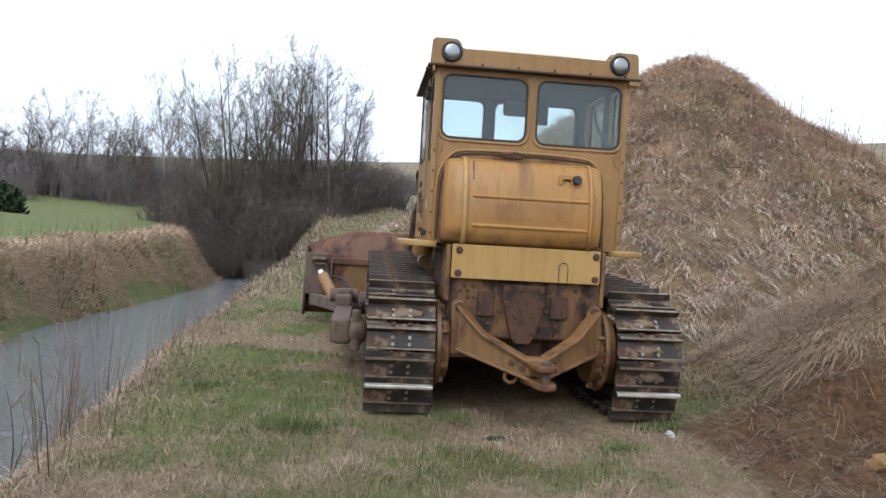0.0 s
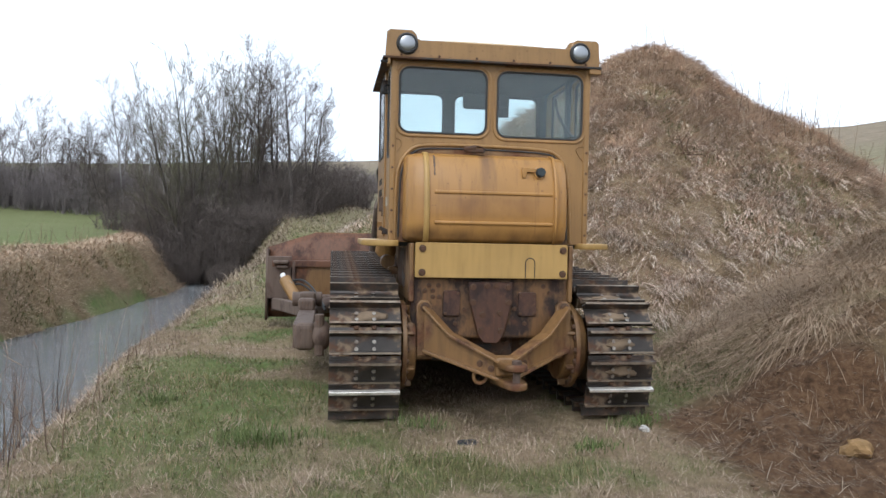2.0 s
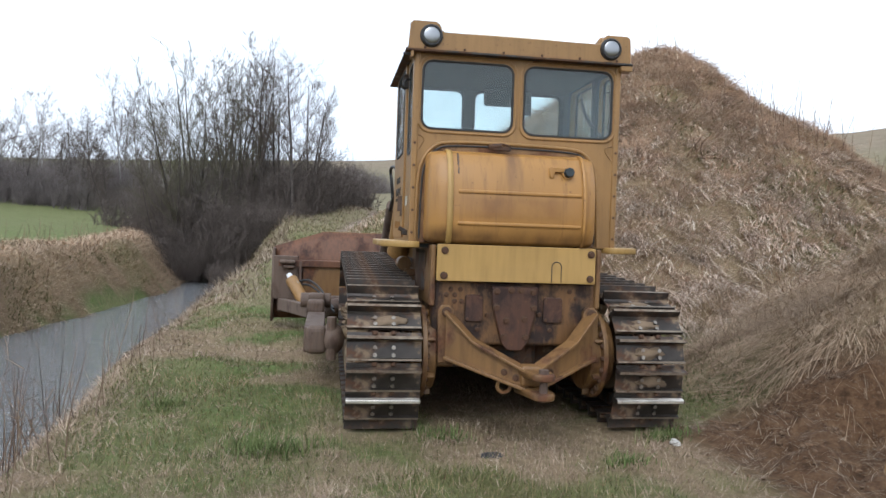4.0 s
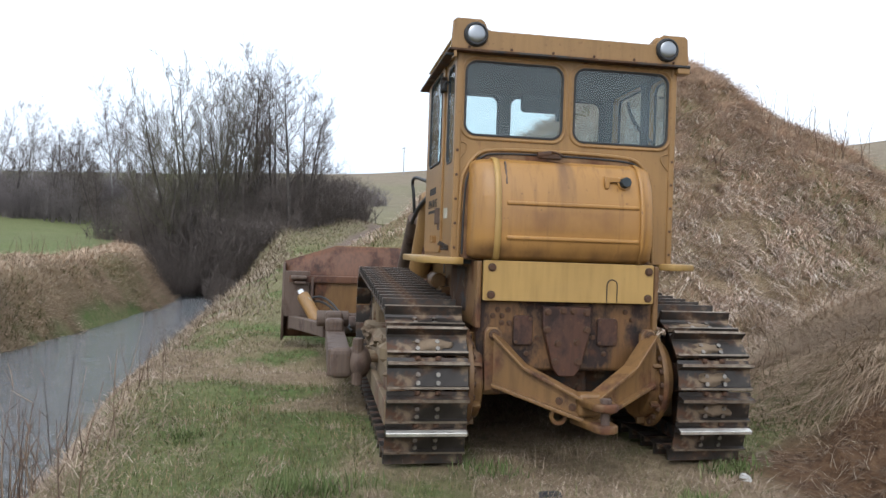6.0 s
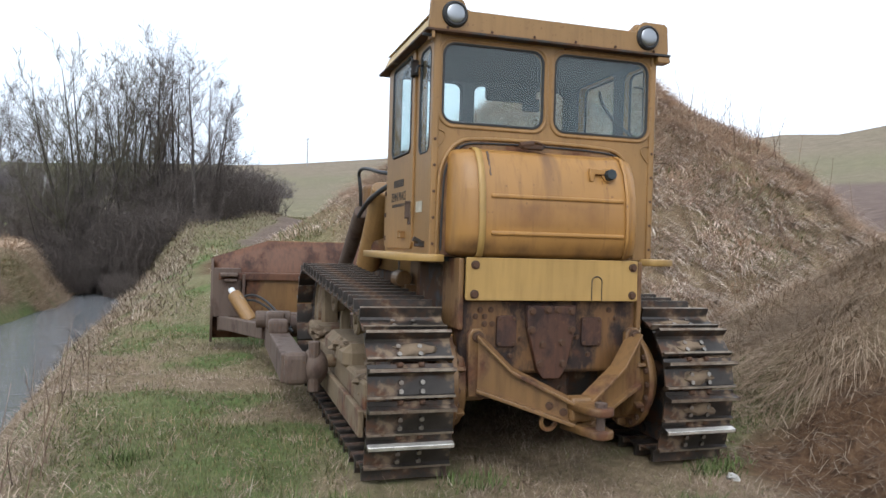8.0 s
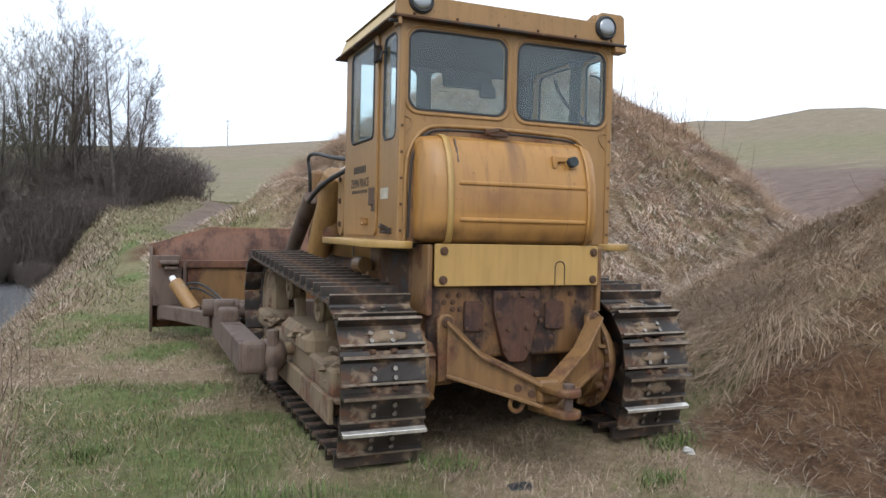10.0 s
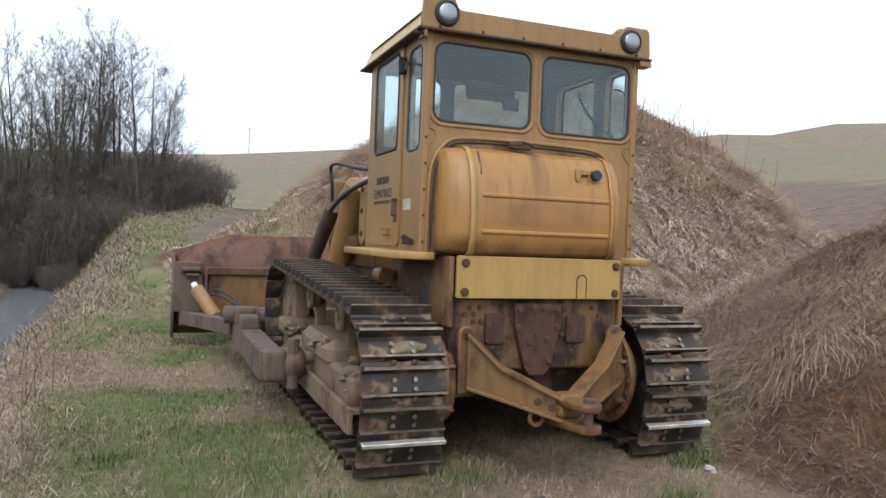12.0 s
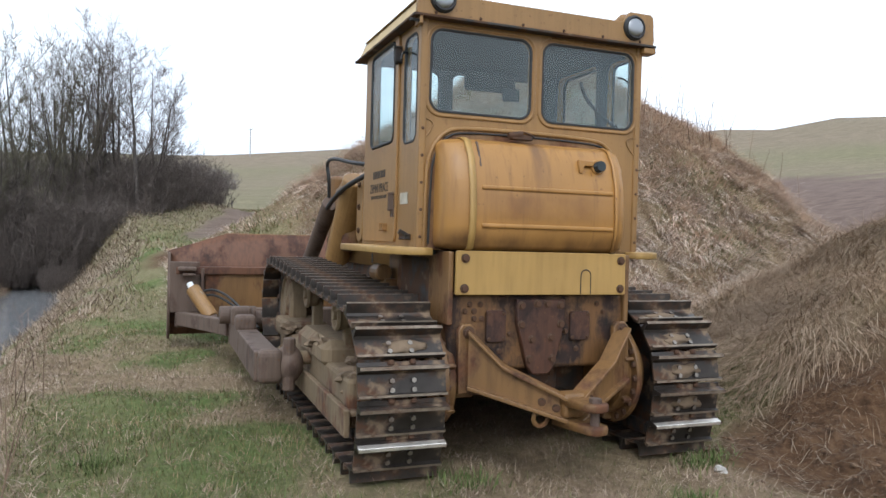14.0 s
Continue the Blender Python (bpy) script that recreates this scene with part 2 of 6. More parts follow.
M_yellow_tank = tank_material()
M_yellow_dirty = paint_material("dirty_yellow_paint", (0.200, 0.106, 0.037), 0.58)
M_rusty_hull = paint_material("rusted_housing", (0.165, 0.080, 0.026), 0.70, (0.011, 0.007, 0.006), 0.5, (0.030, 0.015, 0.010), (0.095, 0.038, 0.016), 0.9)
M_rust_red = paint_material("red_rust_cover", (0.085, 0.034, 0.017), 0.66, (0.012, 0.008, 0.007), 0.55, (0.034, 0.016, 0.011), (0.085, 0.033, 0.017), 0.9)
M_blade_rust = paint_material("rusted_blade_steel", (0.135, 0.056, 0.025), 0.64, (0.038, 0.019, 0.014), 0.6, (0.072, 0.032, 0.019), (0.125, 0.052, 0.024))
M_arm_rust = paint_material("rust_brown_steel", (0.125, 0.085, 0.062), 0.5, (0.045, 0.030, 0.025), 0.7, (0.085, 0.05, 0.036), (0.12, 0.072, 0.05))
M_shoe = metal_material("worn_track_steel", (0.050, 0.042, 0.036), 0.40, 0.36, 0.5, 0.46)
# lighter than the shoe: rubbed tips, with the light on their tops painted in
M_tip = metal_material("rubbed_lit_grouser_steel", (0.24, 0.195, 0.145), 0.42, 0.42, 0.55, 0.34)
M_polish = metal_material("polished_grouser_edge", (0.78, 0.73, 0.66), 0.0, 0.36, 0.7, 0.05)
M_chain = metal_material("oily_chain_steel", (0.05, 0.047, 0.045), 0.7, 0.6, 0.5, 0.35)
M_bolt = metal_material("worn_bolt_steel", (0.30, 0.27, 0.23), 0.30, 0.35, 0.75, 0.15)
M_bolt_rust = metal_material("rusty_bolt_steel", (0.085, 0.060, 0.040), 0.75, 0.55, 0.3, 0.15)
M_mud = plain_material("dried_mud", (0.165, 0.118, 0.075), 0.95, 0.4, 9, 0, 0.7)
M_frame = paint_material("mud_caked_frame", (0.20, 0.145, 0.085), 0.5, (0.075, 0.045, 0.03), 0.85)
# chalky paint, made paler to hold the sky's light on the roof
M_roof = plain_material("chalky_skylit_paint", (0.50, 0.375, 0.195), 0.7, 0.18, 5)
M_rubber = plain_material("black_rubber", (0.022, 0.022, 0.022), 0.6, 0.3, 20)
M_dark = plain_material("dark_interior_grey", (0.030, 0.038, 0.042), 0.8, 0.3, 6)
M_sticker = plain_material("faded_sticker", (0.42, 0.38, 0.30), 0.7, 0.2, 20)
M_white = plain_material("white_plastic", (0.75, 0.76, 0.78), 0.45, 0.1, 8)
M_letters = plain_material("dark_lettering", (0.035, 0.028, 0.022), 0.7, 0.3, 30)
M_chrome = plain_material("chrome_reflector", (0.30, 0.31, 0.32), 0.30, 0.05, 5, 1.0, 0.0)


def glass_material(name, tint, rough=0.02):
    n = Nodes(name)
    n.tree.nodes.remove(n.bsdf)
    lw = n.add("ShaderNodeLayerWeight", Blend=0.5)
    gloss = n.ramp(lw.outputs["Facing"], [(0.0, 0.035), (0.55, 0.05), (0.8, 0.14), (1.0, 0.7)])
    tr = n.add("ShaderNodeBsdfTransparent", Color=(*tint, 1))
    gl = n.add("ShaderNodeBsdfGlossy", Roughness=rough)
    # bluish film: pane grime plus the sky's reflected haze, put in as colour
    dif = n.add("ShaderNodeBsdfDiffuse", Color=(0.30, 0.37, 0.39, 1))
    dirt_haze = n.ramp(n.noise(3.0, 5), [(0.3, 0.03), (0.75, 0.085)])
    m1, m2 = n.add("ShaderNodeMixShader"), n.add("ShaderNodeMixShader")
    n.link(dirt_haze, m1.inputs[0])
    n.link(tr.outputs[0], m1.inputs[1])
    n.link(dif.outputs[0], m1.inputs[2])
    n.link(gloss, m2.inputs[0])
    n.link(m1.outputs[0], m2.inputs[1])
    n.link(gl.outputs[0], m2.inputs[2])
    n.link(m2.outputs[0], n.tree.nodes["Material Output"].inputs["Surface"])
    return n.mat


M_glass = glass_material("tinted_cab_glass", (0.90, 0.955, 0.955))
M_lens = glass_material("lamp_lens_glass", (0.9, 0.92, 0.93), 0.1)

# ---------- land zones ----------
def zones(x, y):
    """Masks 0..1: bare soil, green turf, ploughed land, dry long grass."""
    r = np.sqrt((x + 1.5) ** 2 + (y + 4.5) ** 2)
    az = np.degrees(np.arctan2(x + 1.5, y + 4.5))
    be, fe = bank_edge(y), far_edge(y)
    f1, f2 = fbm(x * 0.9, y * 0.9, 4), fbm(x * 0.35 + 9, y * 0.35, 3)
    n = near_heap_height(x, y)
    m = mound_height(x, y)
    soil = sstep(0.85, 1.35, x + 0.5 * f1) * sstep(0.9, 0.1, y - 0.12 * x + 0.8 * f1) * sstep(-8, -4, y) * sstep(0.85, 0.35, n + 0.35 * f1)
    soil = np.maximum(soil, sstep(1.15, 1.9, x + 0.9 * f1) * sstep(0.35, -0.35, y - 0.10 * x + 0.6 * f1) * sstep(-8, -4, y) * sstep(8, 6, x) * sstep(0.80, 0.35, n + 0.45 * f1))
    soil = np.maximum(soil, 0.9 * sstep(0.02, 0.26, f1 + 0.3 * f2 - 0.10 * (y - 0.6)) * sstep(0.2, 0.6, n) * (x > 1.5))
    soil = np.maximum(soil, sstep(2.6, 1.6, x + 0.8 * f1) * sstep(12.0, 12.9, y) * sstep(20, 18, y) * sstep(0.1, 0.6, m))
    worn = sstep(1.4, 0.6, np.abs(x - 0.2)) * sstep(0.5, -0.4, y) * sstep(-0.05, 0.25, f1) * 0.35
    green = sstep(-0.16, 0.16, f1 + 0.6 * f2 + 0.25 * fbm(x * 3.1, y * 3.1, 2) - 0.02) * 0.78
    green = np.where(x > be, green * sstep(be - 0.1, be + 0.5, x), green)
    on_mound = sstep(0.05, 0.5, m - 0.1 * y * 0)
    green = green * (1 - on_mound * (0.97 - 0.45 * sstep(0.25, 0.5, f2 + 0.4 * f1))) * (1 - 0.75 * sstep(0.1, 0.5, n))
    lane = sstep(be + 0.5, be + 1.3, x) * sstep(0.4, -1.0, x) * sstep(-3, 1.5, y)
    green = green + 0.20 * lane * sstep(-0.35, 0.1, f1) + 0.45 * lane * sstep(3, 8, y)
    field = sstep(fe - 1.9, fe - 3.3, x + 1.2 * f1) * (x < fe)
    green = np.maximum(green * (x > fe - 0.5), 0) + field * 0.92 + 0.35 * sstep(0.1, 0.3, f1) * (x < fe - 0.3) * (1 - field)
    far = sstep(16, 30, r) * (x > be)
    green = green * (1 - far) + far * (0.62 + 0.5 * fbm(x * 0.05, y * 0.05, 3)) * (1 - on_mound)
    plough = sstep(20, 27, az + 6 * f2) * sstep(15, 19, r + 3 * f2) * sstep(96, 90, r + 12 * f2 + 0.6 * (az - 40)) * (1 - on_mound)
    plough = np.maximum(plough, 0.9 * sstep(1.6, 0.8, np.abs(x - np.interp(y, [18, 24, 30, 44], [-0.6, 0.2, 1.8, 8.0]) - 0.5 * f1)) * sstep(17, 21, y) * sstep(46, 38, y) * (1 - on_mound))
    top = sstep(150, 175, r) * (az > 0)
    green = green * (1 - 0.75 * top)
    band = sstep(0.0, 0.15, np.sin(r * 0.075 + 0.02 * az + 1.5 * f2) - 0.35) * sstep(60, 80, r)
    green = green * (1 - 0.35 * band)
    return np.clip(soil + worn, 0, 1), np.clip(green, 0, 1), np.clip(plough, 0, 1), on_mound


def fast_mesh(name, verts, loops, starts, totals):
    """A mesh from flat numpy arrays."""
    me = bpy.data.meshes.new(name)
    me.vertices.add(len(verts))
    me.vertices.foreach_set("co", np.ascontiguousarray(verts, np.float32).ravel())
    loops = np.ascontiguousarray(loops, np.int32).ravel()
    me.loops.add(len(loops))
    me.loops.foreach_set("vertex_index", loops)
    me.polygons.add(len(starts))
    me.polygons.foreach_set("loop_start", np.ascontiguousarray(starts, np.int32))
    me.update(calc_edges=True)
    return me


def quads_mesh(name, verts, quads):
    return fast_mesh(name, verts, quads, np.arange(len(quads)) * quads.shape[1], None)


# ---------- ground material ----------
def ground_material():
    n = Nodes("grassy_earth")
    at = n.add("ShaderNodeAttribute")
    at.attribute_name = "zone"
    sep = n.add("ShaderNodeSeparateColor")
    n.link(at.outputs["Color"], sep.inputs[0])
    straw = n.ramp(n.noise(9, 8, None, 0.7), [(0.25, (0.092, 0.065, 0.037)), (0.5, (0.216, 0.162, 0.095)), (0.75, (0.356, 0.283, 0.178))])
    straw = n.mix(n.ramp(n.noise(0.8, 4), [(0.35, 0.0), (0.7, 0.5)]), straw, (0.25, 0.18, 0.125))
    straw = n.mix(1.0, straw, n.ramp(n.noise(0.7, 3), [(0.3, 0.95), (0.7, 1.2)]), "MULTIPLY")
    grass = n.ramp(n.noise(14, 7, None, 0.7), [(0.28, (0.046, 0.072, 0.021)), (0.55, (0.113, 0.169, 0.050)), (0.8, (0.226, 0.259, 0.100))])
    soil = n.ramp(n.noise(12, 9, None, 0.75), [(0.28, (0.032, 0.018, 0.010)), (0.5, (0.105, 0.060, 0.032)), (0.75, (0.205, 0.125, 0.068))])
    plough = n.ramp(n.noise(1.2, 7, (0.5, 2.5, 1)), [(0.3, (0.106, 0.074, 0.060)), (0.7, (0.198, 0.146, 0.118))])
    mottle = n.ramp(n.noise(5, 6, None, 0.7), [(0.35, 0.0), (0.65, 1.0)])
    gfac = n.mix(0.35, sep.outputs[1], n.mix(1.0, sep.outputs[1], mottle, "MULTIPLY"))
    col = n.mix(gfac, straw, grass)
    dry_f = n.ramp(n.noise(0.25, 8, (1, 3, 1), 0.65), [(0.3, (0.165, 0.130, 0.090)), (0.7, (0.275, 0.218, 0.156))])
    grn_f = n.ramp(n.noise(0.35, 8, (1, 2.5, 1), 0.65), [(0.3, (0.138, 0.132, 0.070)), (0.7, (0.235, 0.212, 0.120))])
    fleck = n.ramp(n.noise(1.6, 9, (1, 2, 1), 0.75), [(0.3, 0.62), (0.7, 1.30)])
    col = n.mix(at.outputs["Alpha"], col, n.mix(1.0, n.mix(sep.outputs[1], dry_f, grn_f), fleck, "MULTIPLY"))
    col = n.mix(sep.outputs[2], col, plough)
    col = n.mix(sep.outputs[0], col, soil)
    n.set(Roughness=0.95)
    n.bsdf.inputs["Specular IOR Level"].default_value = 0.15
    n.bump(n.noise(16, 9, None, 0.75), 0.9, 0.04)
    return n.out(col)


M_ground = ground_material()


def axis_steps(core, lo, hi, mid, out):
    """Grid lines: fine inside core, coarser to lo..hi, then widening to out."""
    a, b = core
    fine = np.arange(a, b, 0.075)
    left = np.arange(lo, a, mid)
    right = np.arange(b, hi, mid)
    fl = lo - np.geomspace(0.5, out, 42)[::-1]
    fr = hi + np.geomspace(0.5, out, 46)
    return np.concatenate([fl, left, fine, right, fr])


gx, gy = np.meshgrid(axis_steps((-4.6, 7.5), -14, 22, 0.25, 900), axis_steps((-4.5, 6.0), -9, 40, 0.25, 900))
gz = height(gx, gy)
ny_, nx_ = gx.shape
gv = np.stack([gx.ravel(), gy.ravel(), gz.ravel()], 1)
gi = (np.arange(ny_ - 1)[:, None] * nx_ + np.arange(nx_ - 1)[None]).ravel()
ground_me = quads_mesh("ground", gv, np.stack([gi, gi + 1, gi + nx_ + 1, gi + nx_], 1))
ground_me.polygons.foreach_set("use_smooth", [True] * len(ground_me.polygons))
zs, zg, zp, _m = zones(gx.ravel(), gy.ravel())
attr = ground_me.attributes.new("zone", "FLOAT_COLOR", "POINT")
attr.data.foreach_set("color", np.stack([zs, zg, zp, (1 - _m) * np.where(gx.ravel() < far_edge(gy.ravel()), 0.25, 1.0) * sstep(22, 40, np.hypot(gx.ravel() + 1.5, gy.ravel() + 4.5))], 1).astype(np.float32).ravel())
ground_me.materials.append(M_ground)
ground = tagged(new("ground", ground_me), "rough grass track, earth mounds and rolling fields in early spring", "ground", "", "structure")

# ---------- water ----------
nw = Nodes("rippled_stream_water")
nw.set(Roughness=0.05, IOR=2.7)
wave = nw.noise(1.9, 4, (0.45, 2.4, 1), 0.6)
fine = nw.noise(6, 4, (0.5, 2.8, 1), 0.6)
nw.bump(nw.mix(0.45, wave, fine), 1.0, 0.7)
wcol = nw.ramp(nw.noise(1.5, 3), [(0.3, (0.050, 0.056, 0.064)), (0.7, (0.085, 0.092, 0.102))])
M_water = nw.out(wcol)
ys = np.concatenate([np.linspace(-30, 40, 90), np.linspace(41, 70, 20)])
wv, wq = [], []
for k, yy in enumerate(ys):
    a, b = float(far_edge(yy)) - 1.6, float(bank_edge(yy)) + 0.4
    for j in range(5):
        wv.append((a + (b - a) * j / 4, yy, WATER))
    if k:
        for j in range(4):
            q = (k - 1) * 5 + j
            wq.append((q, q + 1, q + 6, q + 5))
water_me = bpy.data.meshes.new("water")
water_me.from_pydata(wv, [], wq)
water_me.materials.append(M_water)
tagged(new("water", water_me), "narrow rippled stream reflecting the grey sky", "stream", "", "structure")


# ---------- grass ----------
def blade_material(name, stops, rough=0.75):
    n = Nodes(name)
    geo = n.add("ShaderNodeNewGeometry")
    col = n.ramp(geo.outputs["Random Per Island"], [(p, (c[0], c[1] * 0.95, c[2] * 0.90)) for p, c in stops])
    patch = n.ramp(n.noise(0.9, 4), [(0.3, 0.72), (0.7, 1.12)])
    col = n.mix(1.0, col, patch, "MULTIPLY")
    n.set(Roughness=rough)
    n.bsdf.inputs["Specular IOR Level"].default_value = 0.2
    return n.out(col)


M_straw = blade_material("dry_straw_blades", [(0.0, (0.191, 0.135, 0.093)), (0.3, (0.395, 0.285, 0.200)), (0.65, (0.570, 0.440, 0.320)), (0.93, (0.680, 0.570, 0.430)), (1.0, (0.740, 0.660, 0.530))])
M_mound = blade_material("matted_pale_straw", [(0.0, (0.330, 0.255, 0.210)), (0.3, (0.620, 0.500, 0.410)), (0.65, (0.780, 0.665, 0.555)), (0.93, (0.800, 0.740, 0.650)), (1.0, (0.800, 0.780, 0.720))])
M_thatch = blade_material("dull_thatch_blades", [(0.0, (0.107, 0.078, 0.055)), (0.3, (0.237, 0.174, 0.125)), (0.65, (0.367, 0.289, 0.217)), (0.93, (0.497, 0.412, 0.318)), (1.0, (0.560, 0.500, 0.410))])
M_bank = blade_material("brown_bank_grass", [(0.0, (0.088, 0.066, 0.047)), (0.3, (0.194, 0.148, 0.106)), (0.65, (0.301, 0.246, 0.184)), (0.93, (0.408, 0.346, 0.268)), (1.0, (0.450, 0.410, 0.340))])
M_heap = blade_material("flattened_straw_blades", [(0.0, (0.150, 0.102, 0.068)), (0.35, (0.315, 0.228, 0.155)), (0.75, (0.475, 0.368, 0.258)), (1.0, (0.640, 0.540, 0.410))])
M_green = blade_material("young_green_blades", [(0.0, (0.068, 0.078, 0.028)), (0.45, (0.130, 0.152, 0.052)), (0.8, (0.205, 0.195, 0.084)), (1.0, (0.380, 0.265, 0.178))])
M_reed = blade_material("brown_dead_stalks", [(0.0, (0.084, 0.056, 0.042)), (0.6, (0.210, 0.147, 0.105)), (1.0, (0.364, 0.280, 0.196))])

RG = np.random.RandomState(21)


def blades(name, material, x, y, length, width, lean, label, droop=0.5, downhill=0.0, spin=None, seg=2, lift=0.0):
    """Bent tapering grass blades as one mesh: each a strip of seg quads and a tip."""
    n = len(x)
    z = height(x, y) - 0.01 + lift
    a = RG.uniform(0, 2 * np.pi, n) if spin is None else spin
    dx, dy = np.cos(a), np.sin(a)
    if downhill:
        e = 0.25
        gx_, gy_ = height(x - e, y) - height(x + e, y), height(x, y - e) - height(x, y + e)
        dx, dy = dx + downhill * gx_ * 3, dy + downhill * gy_ * 3
        k = np.sqrt(dx * dx + dy * dy) + 1e-6
        dx, dy = dx / k, dy / k
    tilt = np.clip(lean + RG.normal(0, 0.25, n), 0.05, max(1.45, lean + 0.3))
    sx, sy = -dy * width / 2, dx * width / 2
    rows = []
    px, py, pz = x.copy(), y.copy(), z.copy()
    for k in range(seg + 1):
        w = 1 - 0.8 * (k / (seg + 0.5)) ** 1.5
        rows.append((px - sx * w, py - sy * w, pz))
        if k < seg + 0:
            rows.append((px + sx * w, py + sy * w, pz))
        t = tilt + droop * (k + 0.5) / seg
        px, py, pz = px + dx * np.sin(t) * length / seg, py + dy * np.sin(t) * length / seg, pz + np.cos(t) * length / seg
        pz = np.maximum(pz, height(px, py) + 0.004) if droop > 0.2 else pz
    v = np.stack([np.stack(r, 1) for r in rows], 1)
    m = v.shape[1]
    base = (np.arange(n) * m)[:, None]
    loops, counts = [], []
    pat = []
    for k in range(seg - 1):
        pat += [2 * k, 2 * k + 1, 2 * k + 3, 2 * k + 2]
        counts.append(4)
    pat += [2 * seg - 2, 2 * seg - 1, 2 * seg]
    counts.append(3)
    loops = (base + np.array(pat)[None]).ravel()
    tot = np.tile(np.array(counts), n)
    st = np.concatenate([[0], np.cumsum(tot)[:-1]])
    me = fast_mesh(name, v.reshape(-1, 3), loops, st, tot)
    me.materials.append(material)
    return tagged(new(name, me), label, "grass", "", "stuff")


def scatter(n, az0, az1, r0, r1, power=1.0):
    """Points round the walk, denser towards it."""
    az = np.radians(RG.uniform(az0, az1, n))
    r = r0 + (r1 - r0) * RG.uniform(0, 1, n) ** power
    return -1.9 + r * np.sin(az), -4.4 + r * np.cos(az)


def under_tracks(x, y):
    return (np.abs(np.abs(x) - 0.94) < 0.27) & (y > 0.08) & (y < 3.6)


def keep(mask, *arrays):
    return [a[mask] for a in arrays]


# short turf on the track
x, y = scatter(420000, -48, 62, 1.3, 15, 1.15)
zs, zg, zp, zm = zones(x, y)
be = bank_edge(y)
u = RG.uniform(0, 1, len(x))
turf = (x > be + 0.1) & (zs < 0.4) & (zm < 0.45) & (near_heap_height(x, y) < 0.40) & ~under_tracks(x, y)
gm = turf & (u < 0.15 + 0.85 * zg)
xg, yg = keep(gm, x, y)
dist = np.sqrt((xg + 1.9) ** 2 + (yg + 4.4) ** 2)
blades("short_grass", M_green, xg, yg, RG.uniform(0.035, 0.10, len(xg)) * (0.8 + 0.5 * fbm(xg, yg, 2)), 0.0022 + 0.00055 * dist, 0.5, "short young green grass on the track", 0.5, 0, None, 1)
dm = turf & ~gm
xd, yd = keep(dm, x, y)
dist = np.sqrt((xd + 1.9) ** 2 + (yd + 4.4) ** 2)
blades("dry_short_grass", M_thatch, xd, yd, RG.uniform(0.04, 0.12, len(xd)), 0.0020 + 0.00055 * dist, 1.05, "short dry grass thatch on the track", 0.4, 0, None, 1)

# longer tufts standing in the turf
x, y = scatter(60000, -48, 62, 1.3, 13, 1.1)
zs, zg, zp, zm = zones(x, y)
tuft = fbm(x * 2.3, y * 2.3, 3)
ok = (x > bank_edge(y) + 0.1) & (zs < 0.4) & (zm < 0.5) & (near_heap_height(x, y) < 0.5) & ~under_tracks(x, y) & (tuft > 0.2) & ~((np.abs(x) < 0.7) & (y > 0) & (y < 4))
x, y, zg, tuft = keep(ok, x, y, zg, tuft)
dist = np.sqrt((x + 1.9) ** 2 + (y + 4.4) ** 2)
isg = RG.uniform(0, 1, len(x)) < 0.15 + 0.6 * zg
blades("dry_tufts", M_thatch, *keep(~isg, x, y), RG.uniform(0.06, 0.17, len(x))[~isg], (0.0018 + 0.0005 * dist)[~isg], 0.9, "longer dry grass tufts in the turf", 0.7, 0, None, 3)
blades("green_tufts", M_green, *keep(isg, x, y), RG.uniform(0.06, 0.14, len(x))[isg], (0.002 + 0.0005 * dist)[isg], 0.5, "longer green grass tufts in the turf", 0.6, 0, None, 2)
# the track further on and its knoll
n = 100000
y = 8 + 36 * RG.uniform(0, 1, n) ** 0.9
x = bank_edge(y) - 1.2 + RG.uniform(0, 1, n) * (10.5 + 0.35 * y)
zs, zg, zp, zm = zones(x, y)
ok = (zm < 0.4) & (zp < 0.5) & (zs < 0.5) & (x < 14)
x, y, zg = keep(ok, x, y, zg)
knoll = hump(x, y, -4.0, 27, 1.9, 2.0) + hump(x, y, -0.5, 31, 2.2, 2.4) + 0.9 * sstep(1.9, 0.9, x - bank_edge(y))
isg = (RG.uniform(0, 1, len(x)) < 0.45 + 0.6 * zg) & (knoll < 0.45 + 0.3 * RG.uniform(0, 1, len(x)))
blades("track_green_grass", M_green, *keep(isg, x, y), RG.uniform(0.05, 0.13, len(x))[isg], (0.006 + 0.0007 * y)[isg], 0.6, "green grass on the track ahead", 0.4, 0, None, 1)
blades("track_dry_grass", M_bank, *keep(~isg, x, y), (RG.uniform(0.06, 0.18, len(x)) * (1 + 0.9 * np.clip(knoll, 0, 1)))[~isg], (0.006 + 0.0007 * y)[~isg], 0.8, "dry grass on the track ahead", 0.5, 0, None, 2)

# dry long grass along the banks
n = 20000
yb = -4.5 + 26 * RG.uniform(0, 1, n) ** 1.5
xb = bank_edge(yb) + RG.normal(-0.05, 0.27, n)
tall = 0.05 + 0.12 * RG.uniform(0, 1, n) ** 2 + 0.10 * np.clip(fbm(xb * 0.8, yb * 0.8, 3), 0, 1)
blades("bank_grass", M_thatch, xb, yb, tall, 0.0022 + 0.0005 * (yb + 5), 1.0, "long dry grass along the stream bank", 0.7, 0.25, None, 3)
n = 52000
yb = 1.5 + 36 * RG.uniform(0, 1, n) ** 1.3
xb = far_edge(yb) - 0.1 - 2.8 * RG.uniform(0, 1, n) ** 1.1
ok = (zones(xb, yb)[1] < 0.75)
xb, yb = keep(ok, xb, yb)
